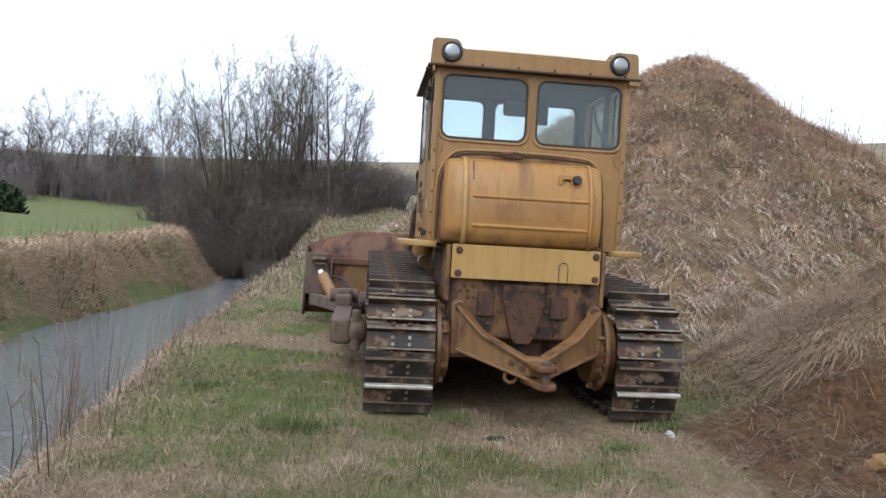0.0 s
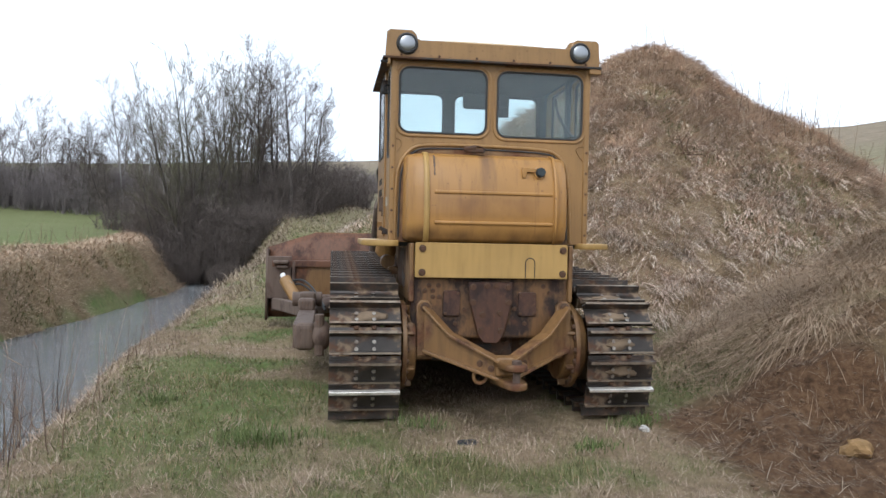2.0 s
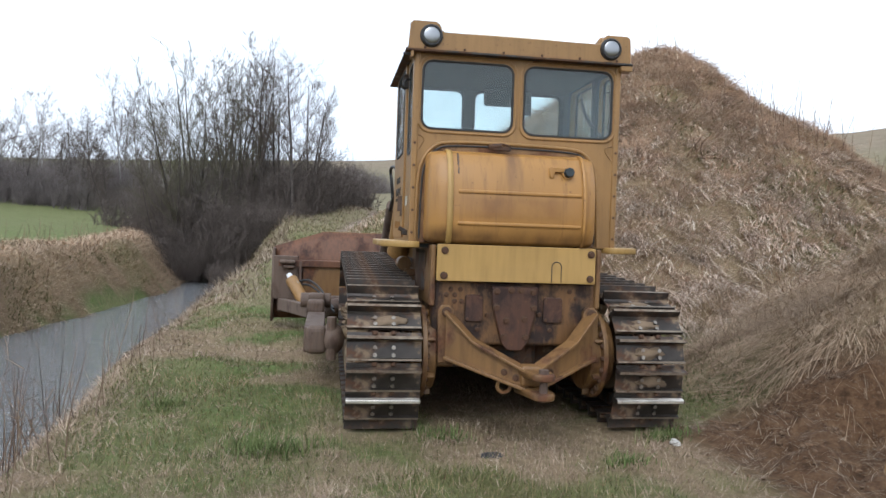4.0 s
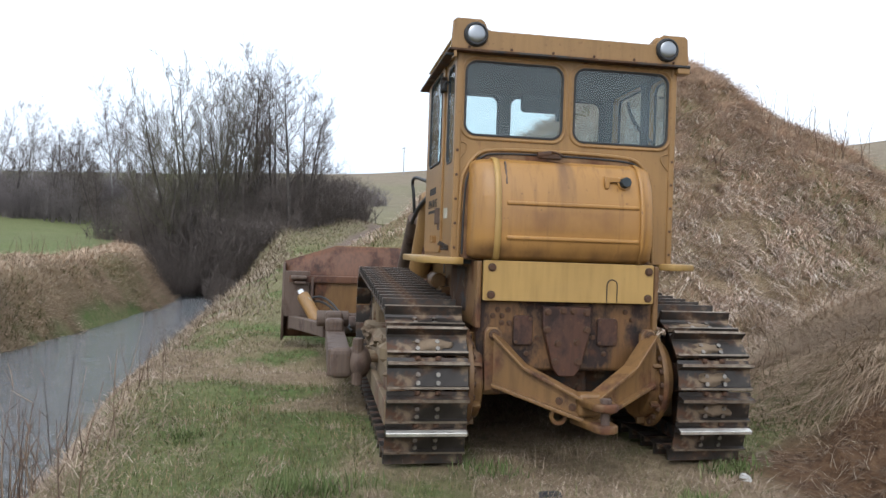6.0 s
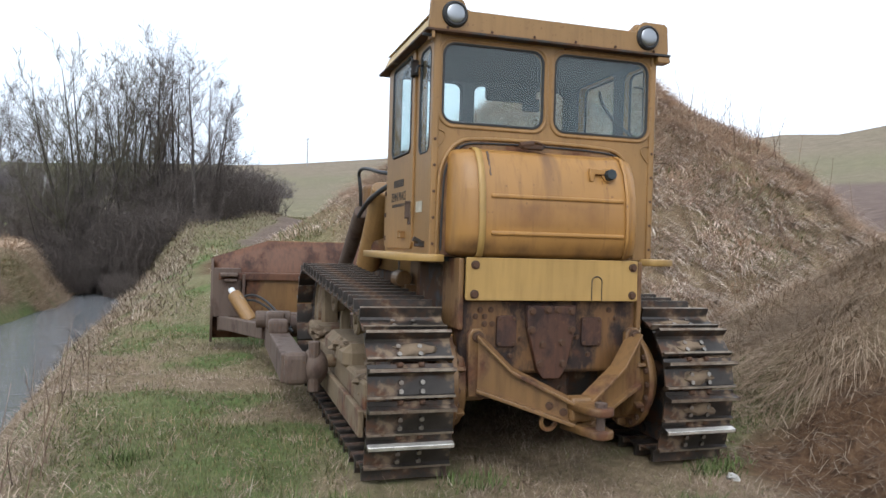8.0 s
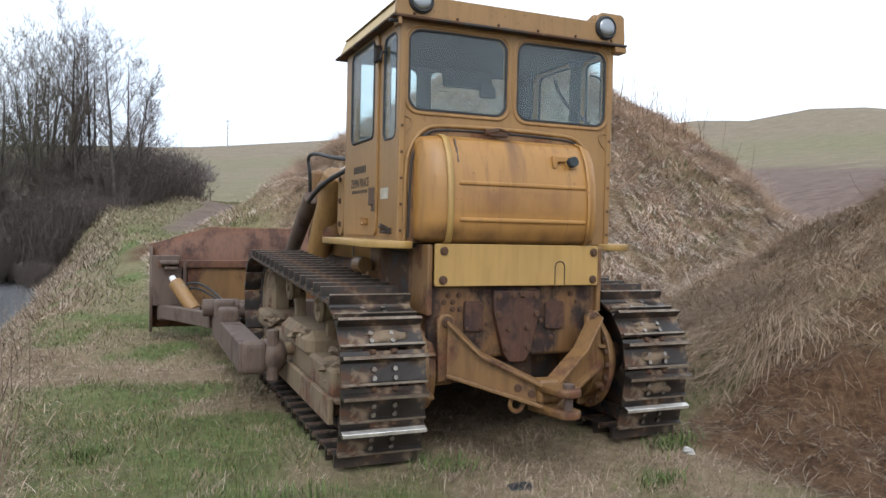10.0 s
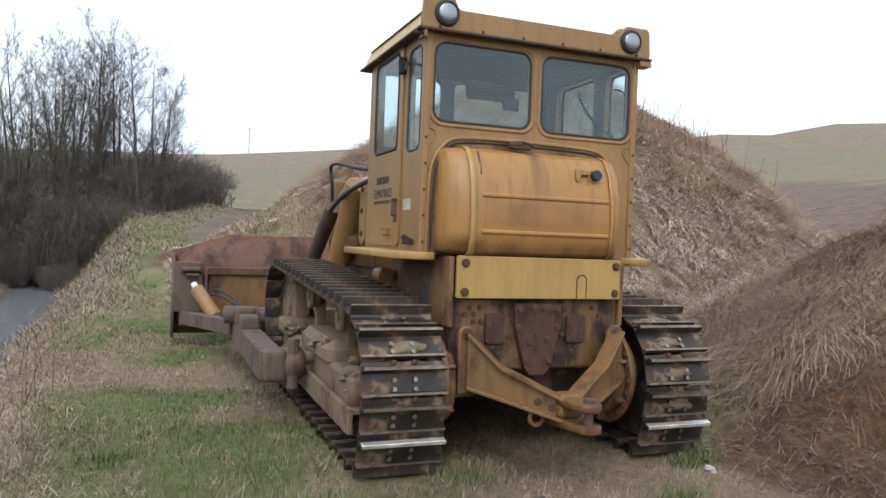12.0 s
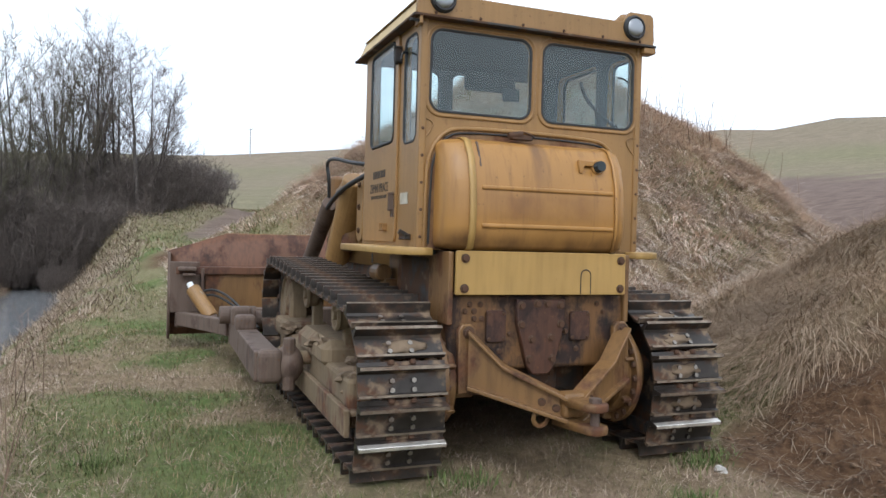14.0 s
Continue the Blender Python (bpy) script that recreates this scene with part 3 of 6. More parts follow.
blades("far_bank_grass", M_straw, xb, yb, RG.uniform(0.12, 0.42, len(xb)), 0.004 + 0.0005 * yb, 1.05, "long dry grass draping the far stream bank", 0.8, 0.8, None, 3)
n = 9000
yb = 3 + 28 * RG.uniform(0, 1, n)
xb = far_edge(yb) - 0.2 - 1.0 * RG.uniform(0, 1, n)
ok = fbm(xb * 0.7, yb * 0.7, 3) > 0.12
xb, yb = keep(ok, xb, yb)
blades("far_bank_green", M_green, xb, yb, RG.uniform(0.08, 0.22, len(xb)), 0.014 + 0 * xb, 0.6, "green tufts at the waterline", 0.5, 0.3, None, 2)

# the mound: long matted dry grass that hangs downhill
n = 170000
a = np.radians(RG.uniform(140, 345, n))
r = 10.8 * np.sqrt(RG.uniform(0.0, 1, n))
xb, yb = PEAK[0] + r * np.cos(a), PEAK[1] + r * np.sin(a)
zs, zg, zp, zm = zones(xb, yb)
front = (zm > 0.25) & (xb > -2) & (zs < 0.5)
xb, yb, zg = keep(front, xb, yb, zg)
u = RG.uniform(0, 1, len(xb))
isg = u < zg * 0.35
clump = np.clip(0.55 + 1.1 * fbm(xb * 1.6, yb * 1.6, 3), 0.15, 1.4)
d_c = np.sqrt((xb + 1.9) ** 2 + (yb + 4.4) ** 2)
blades("mound_dry_grass", M_mound, *keep(~isg, xb, yb), (0.12 + 0.26 * RG.uniform(0, 1, len(xb)))[~isg] * clump[~isg], (0.0008 + 0.00090 * d_c)[~isg], 1.10, "long matted dry grass hanging down the mound", 0.45, 1.1, None, 3)
blades("mound_green_grass", M_green, *keep(isg, xb, yb), (0.08 + 0.14 * RG.uniform(0, 1, len(xb)))[isg], (0.004 + 0.0007 * d_c)[isg], 0.6, "green grass tufts on the mound", 0.5, 0.5, None, 2)


def tufts(name, material, cx, cy, per, size, spread, width, label, lean=1.35, downhill=1.6, droop=0.6, seg=4):
    """Tussocks: per blades from each root, leaning one way and hanging over."""
    turn = np.repeat(RG.uniform(0, 2 * np.pi, len(cx)), per) + RG.normal(0, 0.55, len(cx) * per)
    ln = np.repeat(size, per) * RG.uniform(0.45, 1.1, len(cx) * per)
    x, y = np.repeat(cx, per) + RG.normal(0, spread, len(cx) * per), np.repeat(cy, per) + RG.normal(0, spread, len(cx) * per)
    return blades(name, material, x, y, ln, np.repeat(width, per), lean, label, droop, downhill, turn, seg)


n = 5200
a = np.radians(RG.uniform(150, 342, n))
r = 10.6 * np.sqrt(RG.uniform(0.0, 1, n))
xb, yb = PEAK[0] + r * np.cos(a), PEAK[1] + r * np.sin(a)
ok = (zones(xb, yb)[3] > 0.3) & (zones(xb, yb)[0] < 0.4) & (xb > 0.5) & (near_heap_height(xb, yb) < 0.6) & (fbm(xb * 0.6 + 4, yb * 0.6, 3) > -0.30)
xb, yb = keep(ok, xb, yb)
d_c = np.sqrt((xb + 1.9) ** 2 + (yb + 4.4) ** 2)
tufts("hanging_tufts", M_mound, xb, yb, 26, RG.uniform(0.28, 0.62, len(xb)), 0.075, 0.002 + 0.00075 * d_c, "thick tussocks of long dry grass hanging down the mound")
xb, yb = RG.uniform(2.2, 7.5, 1500), RG.uniform(-2.4, 4.2, 1500)
nh = near_heap_height(xb, yb)
ok = (nh > 0.15) & (zones(xb, yb)[0] < 0.35) & (RG.uniform(0, 1, len(xb)) < 0.15 + 0.85 * sstep(-0.6, 1.3, yb + 0.9 * fbm(xb * 0.9, yb * 0.9, 2)))
xb, yb = keep(ok, xb, yb)
tufts("combed_straw", M_heap, xb, yb, 44, RG.uniform(0.30, 0.70, len(xb)), 0.14, RG.uniform(0.0030, 0.0050, len(xb)), "long straw combed flat down the heap", 1.75, 1.6, 0.25)
# small dry tussocks in the turf
x, y = scatter(4200, -48, 62, 1.5, 13, 0.9)
zs, zg, zp, zm = zones(x, y)
ok = (x > bank_edge(y) - 0.2) & (zs < 0.3) & (zm < 0.4) & (near_heap_height(x, y) < 0.3) & ~under_tracks(x, y) & ~((np.abs(x) < 0.75) & (y > 0) & (y < 4)) & (fbm(x * 0.8 + 3, y * 0.8, 3) > -0.05)
x, y = keep(ok, x, y)
tufts("dry_tussocks", M_thatch, x, y, 18, RG.uniform(0.06, 0.15, len(x)), 0.045, 0.0014 + 0.0003 * np.hypot(x + 1.9, y + 4.4), "small dull dry tussocks in the turf", 0.9, 0.2, 0.6, 3)

# the near heap
n = 90000
xb, yb = RG.uniform(1.2, 7.5, n), RG.uniform(-3.2, 4.2, n)
zs, zg, zp, zm = zones(xb, yb)
nh = near_heap_height(xb, yb)
ok = (nh > -0.15) & (RG.uniform(0, 1, n) > 0.93 * zs) & (zm < 0.6)
xb, yb, zg, nh = keep(ok, xb, yb, zg, nh)
isg = RG.uniform(0, 1, len(xb)) < zg * 0.2
blades("heap_dry_grass", M_heap, *keep(~isg, xb, yb), (RG.uniform(0.12, 0.42, len(xb)) * np.clip(0.75 + 1.0 * fbm(xb * 1.8, yb * 1.8, 3), 0.3, 1.3))[~isg], RG.uniform(0.0020, 0.0048, len(xb))[~isg], 1.15, "long flattened straw combed over the heap", 0.3, 0.5, None, 3)
blades("heap_green_grass", M_green, *keep(isg, xb, yb), RG.uniform(0.06, 0.16, len(xb))[isg], 0.006, 0.6, "green grass tufts on the heap", 0.5, 0.3, None, 2)
# loose straw on the bare soil
xb, yb = RG.uniform(1.0, 6.0, 11000), RG.uniform(-3.4, 1.2, 11000)
ok = zones(xb, yb)[0] > 0.25 + 0.4 * fbm(xb * 1.5, yb * 1.5, 3)
xb, yb = keep(ok, xb, yb)
blades("loose_straw", M_bank, xb, yb, RG.uniform(0.05, 0.20, len(xb)), 0.0026, 1.35, "loose straw scattered on bare soil", 0.4, 0.2, None, 2, 0.015)

# a fresh green tussock, and a few along the track
M_tussock = blade_material("fresh_green_blades", [(0.0, (0.070, 0.105, 0.033)), (0.5, (0.112, 0.160, 0.052)), (1.0, (0.185, 0.225, 0.085))])
for tx, ty, rad, num, hh in ((-1.62, -0.28, 0.15, 380, 0.14), (0.55, -0.55, 0.08, 180, 0.09), (-2.5, 0.9, 0.10, 220, 0.10), (1.05, 0.0, 0.10, 260, 0.10), (-0.55, 0.05, 0.12, 220, 0.10)):
    xb, yb = tx + RG.normal(0, rad, num), ty + RG.normal(0, rad * 0.7, num)
    blades("grass_tussock", M_tussock, xb, yb, hh * RG.uniform(0.5, 1.15, num), 0.006, 0.35, "fresh dark green grass tussock", 0.6, 0, None, 3)


# ---------- branches ----------
class Wood:
    """Collects tapering three- to five-sided branches."""

    def __init__(self):
        self.v, self.f = [], []

    def limb(self, pts, r0, r1, k=4):
        start = len(self.v)
        n = len(pts)
        for i, p in enumerate(pts):
            t = (pts[min(i + 1, n - 1)] - pts[max(i - 1, 0)]).normalized()
            u = t.orthogonal().normalized()
            w = t.cross(u)
            r = r0 + (r1 - r0) * i / max(1, n - 1)
            for j in range(k):
                a = 2 * math.pi * j / k
                self.v.append(tuple(p + u * (r * math.cos(a)) + w * (r * math.sin(a))))
        for i in range(n - 1):
            for j in range(k):
                a, b = start + i * k + j, start + i * k + (j + 1) % k
                self.f.append((a, b, b + k, a + k))

    def mesh(self, name, material):
        me = quads_mesh(name, np.array(self.v), np.array(self.f))
        me.materials.append(material)
        return me


def bent(rs, p, d, length, n, wob, up):
    """A wandering line that starts at p along d."""
    pts = [p.copy()]
    d = d.normalized()
    for k in range(n):
        d = (d + Vector((rs.gauss(0, wob), rs.gauss(0, wob), rs.gauss(0, wob) + up))).normalized()
        p = p + d * (length / n)
        pts.append(p)
    return pts


def bark_material(name, lo, hi, scale=6):
    n = Nodes(name)
    col = n.ramp(n.noise(scale, 6, (1, 1, 0.35)), [(0.3, lo), (0.7, hi)])
    n.set(Roughness=0.9)
    n.bump(n.noise(scale * 5, 4, (1, 1, 0.3)), 0.5, 0.02)
    return n.out(col)


M_bark = bark_material("grey_brown_bark", (0.039, 0.032, 0.028), (0.098, 0.083, 0.071))
M_twig = bark_material("brown_twigs", (0.082, 0.065, 0.055), (0.170, 0.139, 0.120))
M_birch = bark_material("pale_birch_bark", (0.204, 0.190, 0.177), (0.422, 0.408, 0.388), 3)
M_bud = bark_material("budding_twigs", (0.081, 0.073, 0.047), (0.156, 0.140, 0.094))


def tree_meshes(seed, tall, stems=1, spread=0.55, twigs=1.0, fork=0.25, crown0=0.25):
    rs = random.Random(seed)
    trunk, crown = Wood(), Wood()

    def grow(pts, r0, r1, level, length):
        n = len(pts)
        count = {0: int(19 * twigs), 1: int(11 * twigs), 2: int(7 * twigs)}[level]
        for c in range(count):
            f = crown0 + (0.98 - crown0) * (c + rs.random()) / count if level == 0 else rs.uniform(0.15, 1.0)
            i = min(n - 2, int(f * (n - 1)))
            p = pts[i].lerp(pts[i + 1], f * (n - 1) - i)
            along = (pts[i + 1] - pts[i]).normalized()
            side_d = Vector((rs.gauss(0, 1), rs.gauss(0, 1), rs.gauss(0, 0.4)))
            side_d = (side_d - along * side_d.dot(along)).normalized()
            d = along * (1 - spread) + side_d * spread + Vector((0, 0, 0.18))
            ln = length * {0: 0.42, 1: 0.45, 2: 0.42}[level] * rs.uniform(0.55, 1.15) * (1.15 - 0.6 * f if level == 0 else 1.0)
            r = max(0.006, (r0 + (r1 - r0) * f) * {0: 0.42, 1: 0.5, 2: 0.6}[level])
            sub = bent(rs, p, d, ln, {0: 6, 1: 4, 2: 3}[level], 0.13, 0.06)
            (trunk if level == 0 and r > 0.03 else crown).limb(sub, r, max(0.004, r * 0.3), 4 if level == 0 else 3)
            if level < 2:
                grow(sub, r, r * 0.3, level + 1, ln)

    for s in range(stems):
        d = Vector((rs.gauss(0, 0.06 if stems == 1 else 0.15), rs.gauss(0, 0.06 if stems == 1 else 0.15), 1))
        h = tall * rs.uniform(0.85, 1.05)
        base = Vector((rs.gauss(0, 0.06 * (stems > 1) * tall * 0.4), rs.gauss(0, 0.05 * (stems > 1) * tall * 0.4), -0.3))
        pts = bent(rs, base, d, h, 10, 0.035, 0.03)
        r = tall * 0.0145 * (1 if stems == 1 else 0.75)
        trunk.limb(pts, r, r * 0.10, 7)
        grow(pts, r, r * 0.10, 0, h * 0.85)
    return trunk, crown


def thicket_wood(seed, tall, wide, stems):
    rs = random.Random(seed)
    wd = Wood()
    for s in range(stems):
        a, q = rs.uniform(0, 2 * math.pi), math.sqrt(rs.random())
        p = Vector((wide * q * math.cos(a), wide * 0.6 * q * math.sin(a), -0.2))
        h = tall * rs.uniform(0.5, 1.05) * (1 - 0.3 * q)
        pts = bent(rs, p, Vector((p.x * 0.25 / wide + rs.gauss(0, 0.22), rs.gauss(0, 0.22), 1)), h, 5, 0.12, 0.02)
        wd.limb(pts, 0.018, 0.005, 3)
        for k in range(7):
            f = rs.uniform(0.15, 1)
            i = min(4, int(f * 5))
            q0 = pts[i].lerp(pts[i + 1], f * 5 - i)
            sub = bent(rs, q0, Vector((rs.gauss(0, 1), rs.gauss(0, 1), rs.uniform(0.2, 1.2))), h * rs.uniform(0.15, 0.38), 3, 0.2, 0.05)
            wd.limb(sub, 0.009, 0.004, 3)
            for _ in range(2):
                e = bent(rs, sub[rs.randint(1, 2)], Vector((rs.gauss(0, 1), rs.gauss(0, 1), rs.uniform(0, 1))), h * rs.uniform(0.06, 0.16), 2, 0.2, 0.05)
                wd.limb(e, 0.006, 0.003, 3)
    return wd


def make_tree(name, seed, tall, label, bark, twig, **opt):
    t, c = tree_meshes(seed, tall, **opt)
    e = tagged(new(name), label, "tree", "bare trees along the stream")
    a, b = new("trunk", t.mesh("trunk", bark)), new("crown", c.mesh("crown", twig))
    a.parent = b.parent = e
    return e


def from_eye(az, d):
    return -1.6 + d * math.sin(radians(az)), -4.6 + d * math.cos(radians(az))


def stand(ob, az, d, scale=1.0, turn=0, sink=0.0):
    x, y = from_eye(az, d)
    ob.matrix_basis = Matrix.Translation((x, y, ground_z(x, y) - sink)) @ Matrix.Rotation(radians(turn), 4, "Z") @ Matrix.Scale(scale, 4)
    return ob


def again(ob, az, d, scale=1.0, turn=0, sink=0.0):
    c = copy_thing(ob, Matrix.Identity(4))
    return stand(c, az, d, scale, turn, sink)


alder = make_tree("alder_tree", 3, 9.0, "tall bare alder with dark trunk and fine upright branches", M_bark, M_twig, stems=1, spread=0.52, twigs=1.0, crown0=0.25)
alder2 = make_tree("alder_tree", 44, 8.6, "bare alder with a forked crown of fine twigs", M_bark, M_twig, stems=2, spread=0.52, twigs=0.9, crown0=0.25)
multi = make_tree("willow_tree", 8, 8.6, "bare many-stemmed willow with a dense twig crown", M_bark, M_bud, stems=4, spread=0.46, twigs=0.8, crown0=0.2)
birch = make_tree("birch_tree", 15, 9.0, "slender bare birch with pale trunk", M_birch, M_twig, stems=2, spread=0.5, twigs=0.9, crown0=0.3)
shrub = make_tree("small_tree", 31, 5.0, "small rounded bare tree in the hedge", M_bark, M_twig, stems=3, spread=0.6, twigs=0.95, crown0=0.1)
stand(alder2, -3.3, 34.5, 0.86, 30)
again(alder2, -5.4, 35, 0.93, 200)
again(alder2, -10.6, 35, 0.68, 10)
again(alder2, -6.3, 36, 0.98, 100)
again(alder2, -1.4, 35, 0.74, 280)
stand(alder, -2.4, 33, 0.80, 0)
again(alder, -4.5, 34, 0.93, 130)
again(alder, -0.9, 36, 0.60, 250)
stand(multi, -6.4, 34, 1.0, 20)
again(multi, -9.5, 33.5, 1.12, 160)
again(multi, -10.7, 33, 0.74, 75)
again(multi, -7.2, 38, 1.14, 60)
again(alder, -9.5, 34.5, 0.98, 300)
stand(birch, -14.6, 56, 0.92, 40)
again(birch, -13.0, 58, 0.85, 140)
again(birch, -11.8, 52, 0.78, 240)
again(birch, -19.6, 62, 0.78, 80)
again(birch, -21.6, 63, 0.80, 200)
again(alder, -16.6, 57, 0.74, 10)
again(alder, -17.6, 58, 0.70, 100)
again(alder, -23.5, 62, 0.72, 190)
stand(shrub, -17.2, 53, 1.15, 0)
for k, (az, d, sc) in enumerate([(-18.6, 55, 1.1), (-20.6, 56, 1.0), (-22.4, 56, 1.1), (-15.4, 50, 0.9), (-12.4, 48, 0.9), (-25.0, 58, 1.0), (-27.5, 60, 1.1), (-30, 60, 1.0), (-5.6, 34, 0.85), (-9.8, 32, 0.85), (-7.6, 31.5, 0.8), (-11.4, 33, 0.75)]):
    again(shrub, az, d, sc, 47 * k)

# brush under the trees and along the fields
# paler twigs carry the haze of distance in their colour
M_far_twig = bark_material("haze_paled_twigs", (0.150, 0.130, 0.124), (0.262, 0.228, 0.216))


def thicket(name, wood, label, twig=M_twig):
    return tagged(new(name, wood.mesh(name, twig)), label, "thicket", "leafless brush along the stream")


brush = thicket("brush_thicket", thicket_wood(5, 3.2, 2.0, 240), "dense leafless brown brush")
brush2 = thicket("brush_thicket", thicket_wood(6, 2.6, 2.4, 240), "low dense leafless brown brush")
stand(brush, -8.4, 32.5, 1.1, 0)
k = 0
for az, d, sc in [(-10.0, 33, 0.95), (-5.6, 32, 0.9), (-10.8, 34, 0.9), (-9.2, 33.5, 1.1), (-6.8, 33, 1.15), (-5.2, 33, 1.25), (-3.6, 34, 1.1), (-2.0, 35, 1.1), (-0.8, 36, 1.05), (0.5, 37, 1.0), (1.2, 38, 0.9),
                  (-7.0, 30, 0.45), (-10.6, 31, 0.55), (-4.4, 31.5, 0.7), (-11.2, 37, 1.1), (-10.0, 37, 1.35), (-8.6, 37, 1.45)]:
    k += 1
    again(brush if k % 2 else brush2, az, d, sc, 53 * k)
stand(brush2, -12.8, 40, 1.0, 10)
brush3 = thicket("hedge_brush", thicket_wood(17, 2.6, 2.6, 200), "distant grey-brown leafless hedge", M_far_twig)
brush4 = thicket("hedge_brush", thicket_wood(18, 3.6, 2.2, 170), "distant grey-brown leafless hedge", M_far_twig)
stand(brush3, -13.2, 56, 1.2, 0)
stand(brush4, -14.4, 58, 1.1, 50)
for k in range(26):
    az, d = -34 + 0.9 * k + (k * 7 % 5) * 0.12, 54 + (k * 13 % 9)
    again(brush3 if k % 2 else brush4, az, d, 0.80 + 0.16 * (k * 7 % 4), 37 * k)
for k in range(34):
    az, d = -36 + 1.2 * k, 84 + (k * 11 % 12)
    again(brush3 if k % 2 else brush4, az, d, 0.95 + 0.20 * (k * 5 % 4), 29 * k)

# dark evergreen bush at the field's edge
def leafy(seed, rad, n):
    rs = np.random.RandomState(seed)
    d = rs.normal(0, 1, (n, 3))
    d /= np.linalg.norm(d, axis=1)[:, None]
    p = d * rad * (0.55 + 0.45 * rs.rand(n, 1)) * np.array([1, 1, 1.15])
    p[:, 2] = np.abs(p[:, 2])
    a, b = rs.normal(0, 0.07, (n, 3)), rs.normal(0, 0.07, (n, 3))
    v = np.stack([p - a, p + b, p + a, p - b], 1).reshape(-1, 3)
    return quads_mesh("evergreen_bush", v, np.arange(4 * n).reshape(-1, 4))


M_leaf = blade_material("dark_evergreen_leaves", [(0.0, (0.012, 0.020, 0.010)), (0.6, (0.030, 0.045, 0.020)), (1.0, (0.055, 0.075, 0.030))])
bush_me = leafy(3, 1.3, 1600)
bush_me.materials.append(M_leaf)
ev = tagged(new("evergreen_bush", bush_me), "small dark evergreen bush at the field edge", "bush")
stand(ev, -25.0, 40, 1.0, 0)

# pale mast on the skyline
mx, my = from_eye(6.2, 205)
mast_z = ground_z(mx, my)
mast_bm = Wood()
mast_bm.limb([Vector((mx, my, mast_z - 1)), Vector((mx, my, mast_z + 7.5))], 0.14, 0.10, 6)
mast_bm.limb([Vector((mx - 0.7, my, mast_z + 7.0)), Vector((mx + 0.7, my, mast_z + 7.4))], 0.08, 0.08, 4)
tagged(new("mast", mast_bm.mesh("mast", M_birch)), "thin pale mast on the far hill crest", "mast")

# ---------- stalks, stones and scraps ----------
def stalks(name, label, spots, lo, hi, r, twigs=3, seed=1):
    rs = random.Random(seed)
    wd = Wood()
    for (cx, cy, spread, num) in spots:
        for _ in range(num):
            sx, sy = cx + rs.gauss(0, spread), cy + rs.gauss(0, spread)
            p = Vector((sx, sy, ground_z(sx, sy) - 0.03))
            pts = bent(rs, p, Vector((rs.gauss(0, 0.16), rs.gauss(0, 0.16), 1)), rs.uniform(lo, hi), 5, 0.06, 0.0)
            wd.limb(pts, r, r * 0.4, 3)
            for _ in range(rs.randint(0, twigs)):
                q = pts[rs.randint(2, 5)]
                wd.limb(bent(rs, q, Vector((rs.gauss(0, 0.7), rs.gauss(0, 0.7), 0.9)), rs.uniform(0.06, 0.22), 2, 0.1, 0.02), r * 0.6, r * 0.3, 3)
    return tagged(new(name, wd.mesh(name, M_reed)), label, "weeds", "", "stuff")


stalks("bank_weeds", "tall dead brown weed stalks on the stream bank",
       [(-3.15, -0.3, 0.16, 22), (-3.3, 0.5, 0.2, 16), (-3.35, 1.3, 0.2, 8), (-3.2, 2.6, 0.15, 7), (-3.35, 4.0, 0.2, 6), (-3.1, -1.2, 0.2, 12), (-3.6, 6.5, 0.3, 6)], 0.25, 0.75, 0.0045, 3, 2)
stalks("mound_weeds", "thin dry weed stalks on the mound ridge",
       [(8.0, 9.3, 0.5, 26), (8.4, 8.2, 0.5, 14), (9.5, 9.2, 0.8, 12), (7.2, 12.0, 0.5, 6)], 0.35, 0.95, 0.007, 3, 5)
stalks("far_bank_weeds", "pale dry weed stalks along the field edge",
       [(-9.2, 9 + 2 * k, 0.8, 9) for k in range(9)], 0.3, 0.7, 0.007, 1, 7)

tw = Wood()
rs = random.Random(12)
tz = ground_z(4.736, 7.2)
for k in range(7):
    tw.limb(bent(rs, Vector((4.70 + 0.05 * k, 7.1, tz + 0.02)), Vector((rs.uniform(-0.3, 0.7), -0.35, rs.uniform(0.2, 1))), rs.uniform(0.25, 0.6), 4, 0.2, 0.0), 0.012, 0.005, 4)
tagged(new("dead_branch", tw.mesh("dead_branch", M_reed)), "small dead grey branch lying on the mound", "branch")
tw = Wood()
for (bx, by, ln) in ((4.3, 1.9, 0.7), (4.8, 1.5, 0.6), (3.6, 2.2, 0.8), (5.0, 0.9, 0.6), (1.9, 1.2, 0.7), (2.2, 1.6, 0.6), (2.6, 2.2, 0.7)):
    for k in range(5):
        q = Vector((bx + rs.uniform(-0.2, 0.2), by + rs.uniform(-0.2, 0.2), 0))
        q.z = ground_z(q.x, q.y) + 0.02
        tw.limb(bent(rs, q, Vector((rs.uniform(-1, 0.4), rs.uniform(-0.8, 0.3), rs.uniform(0.15, 0.6))), ln * rs.uniform(0.6, 1.1), 4, 0.12, -0.06), 0.0024, 0.0015, 3)
tagged(new("straw_stems", tw.mesh("straw_stems", M_thatch)), "long loose straw stems on the heap", "straw", "", "stuff")


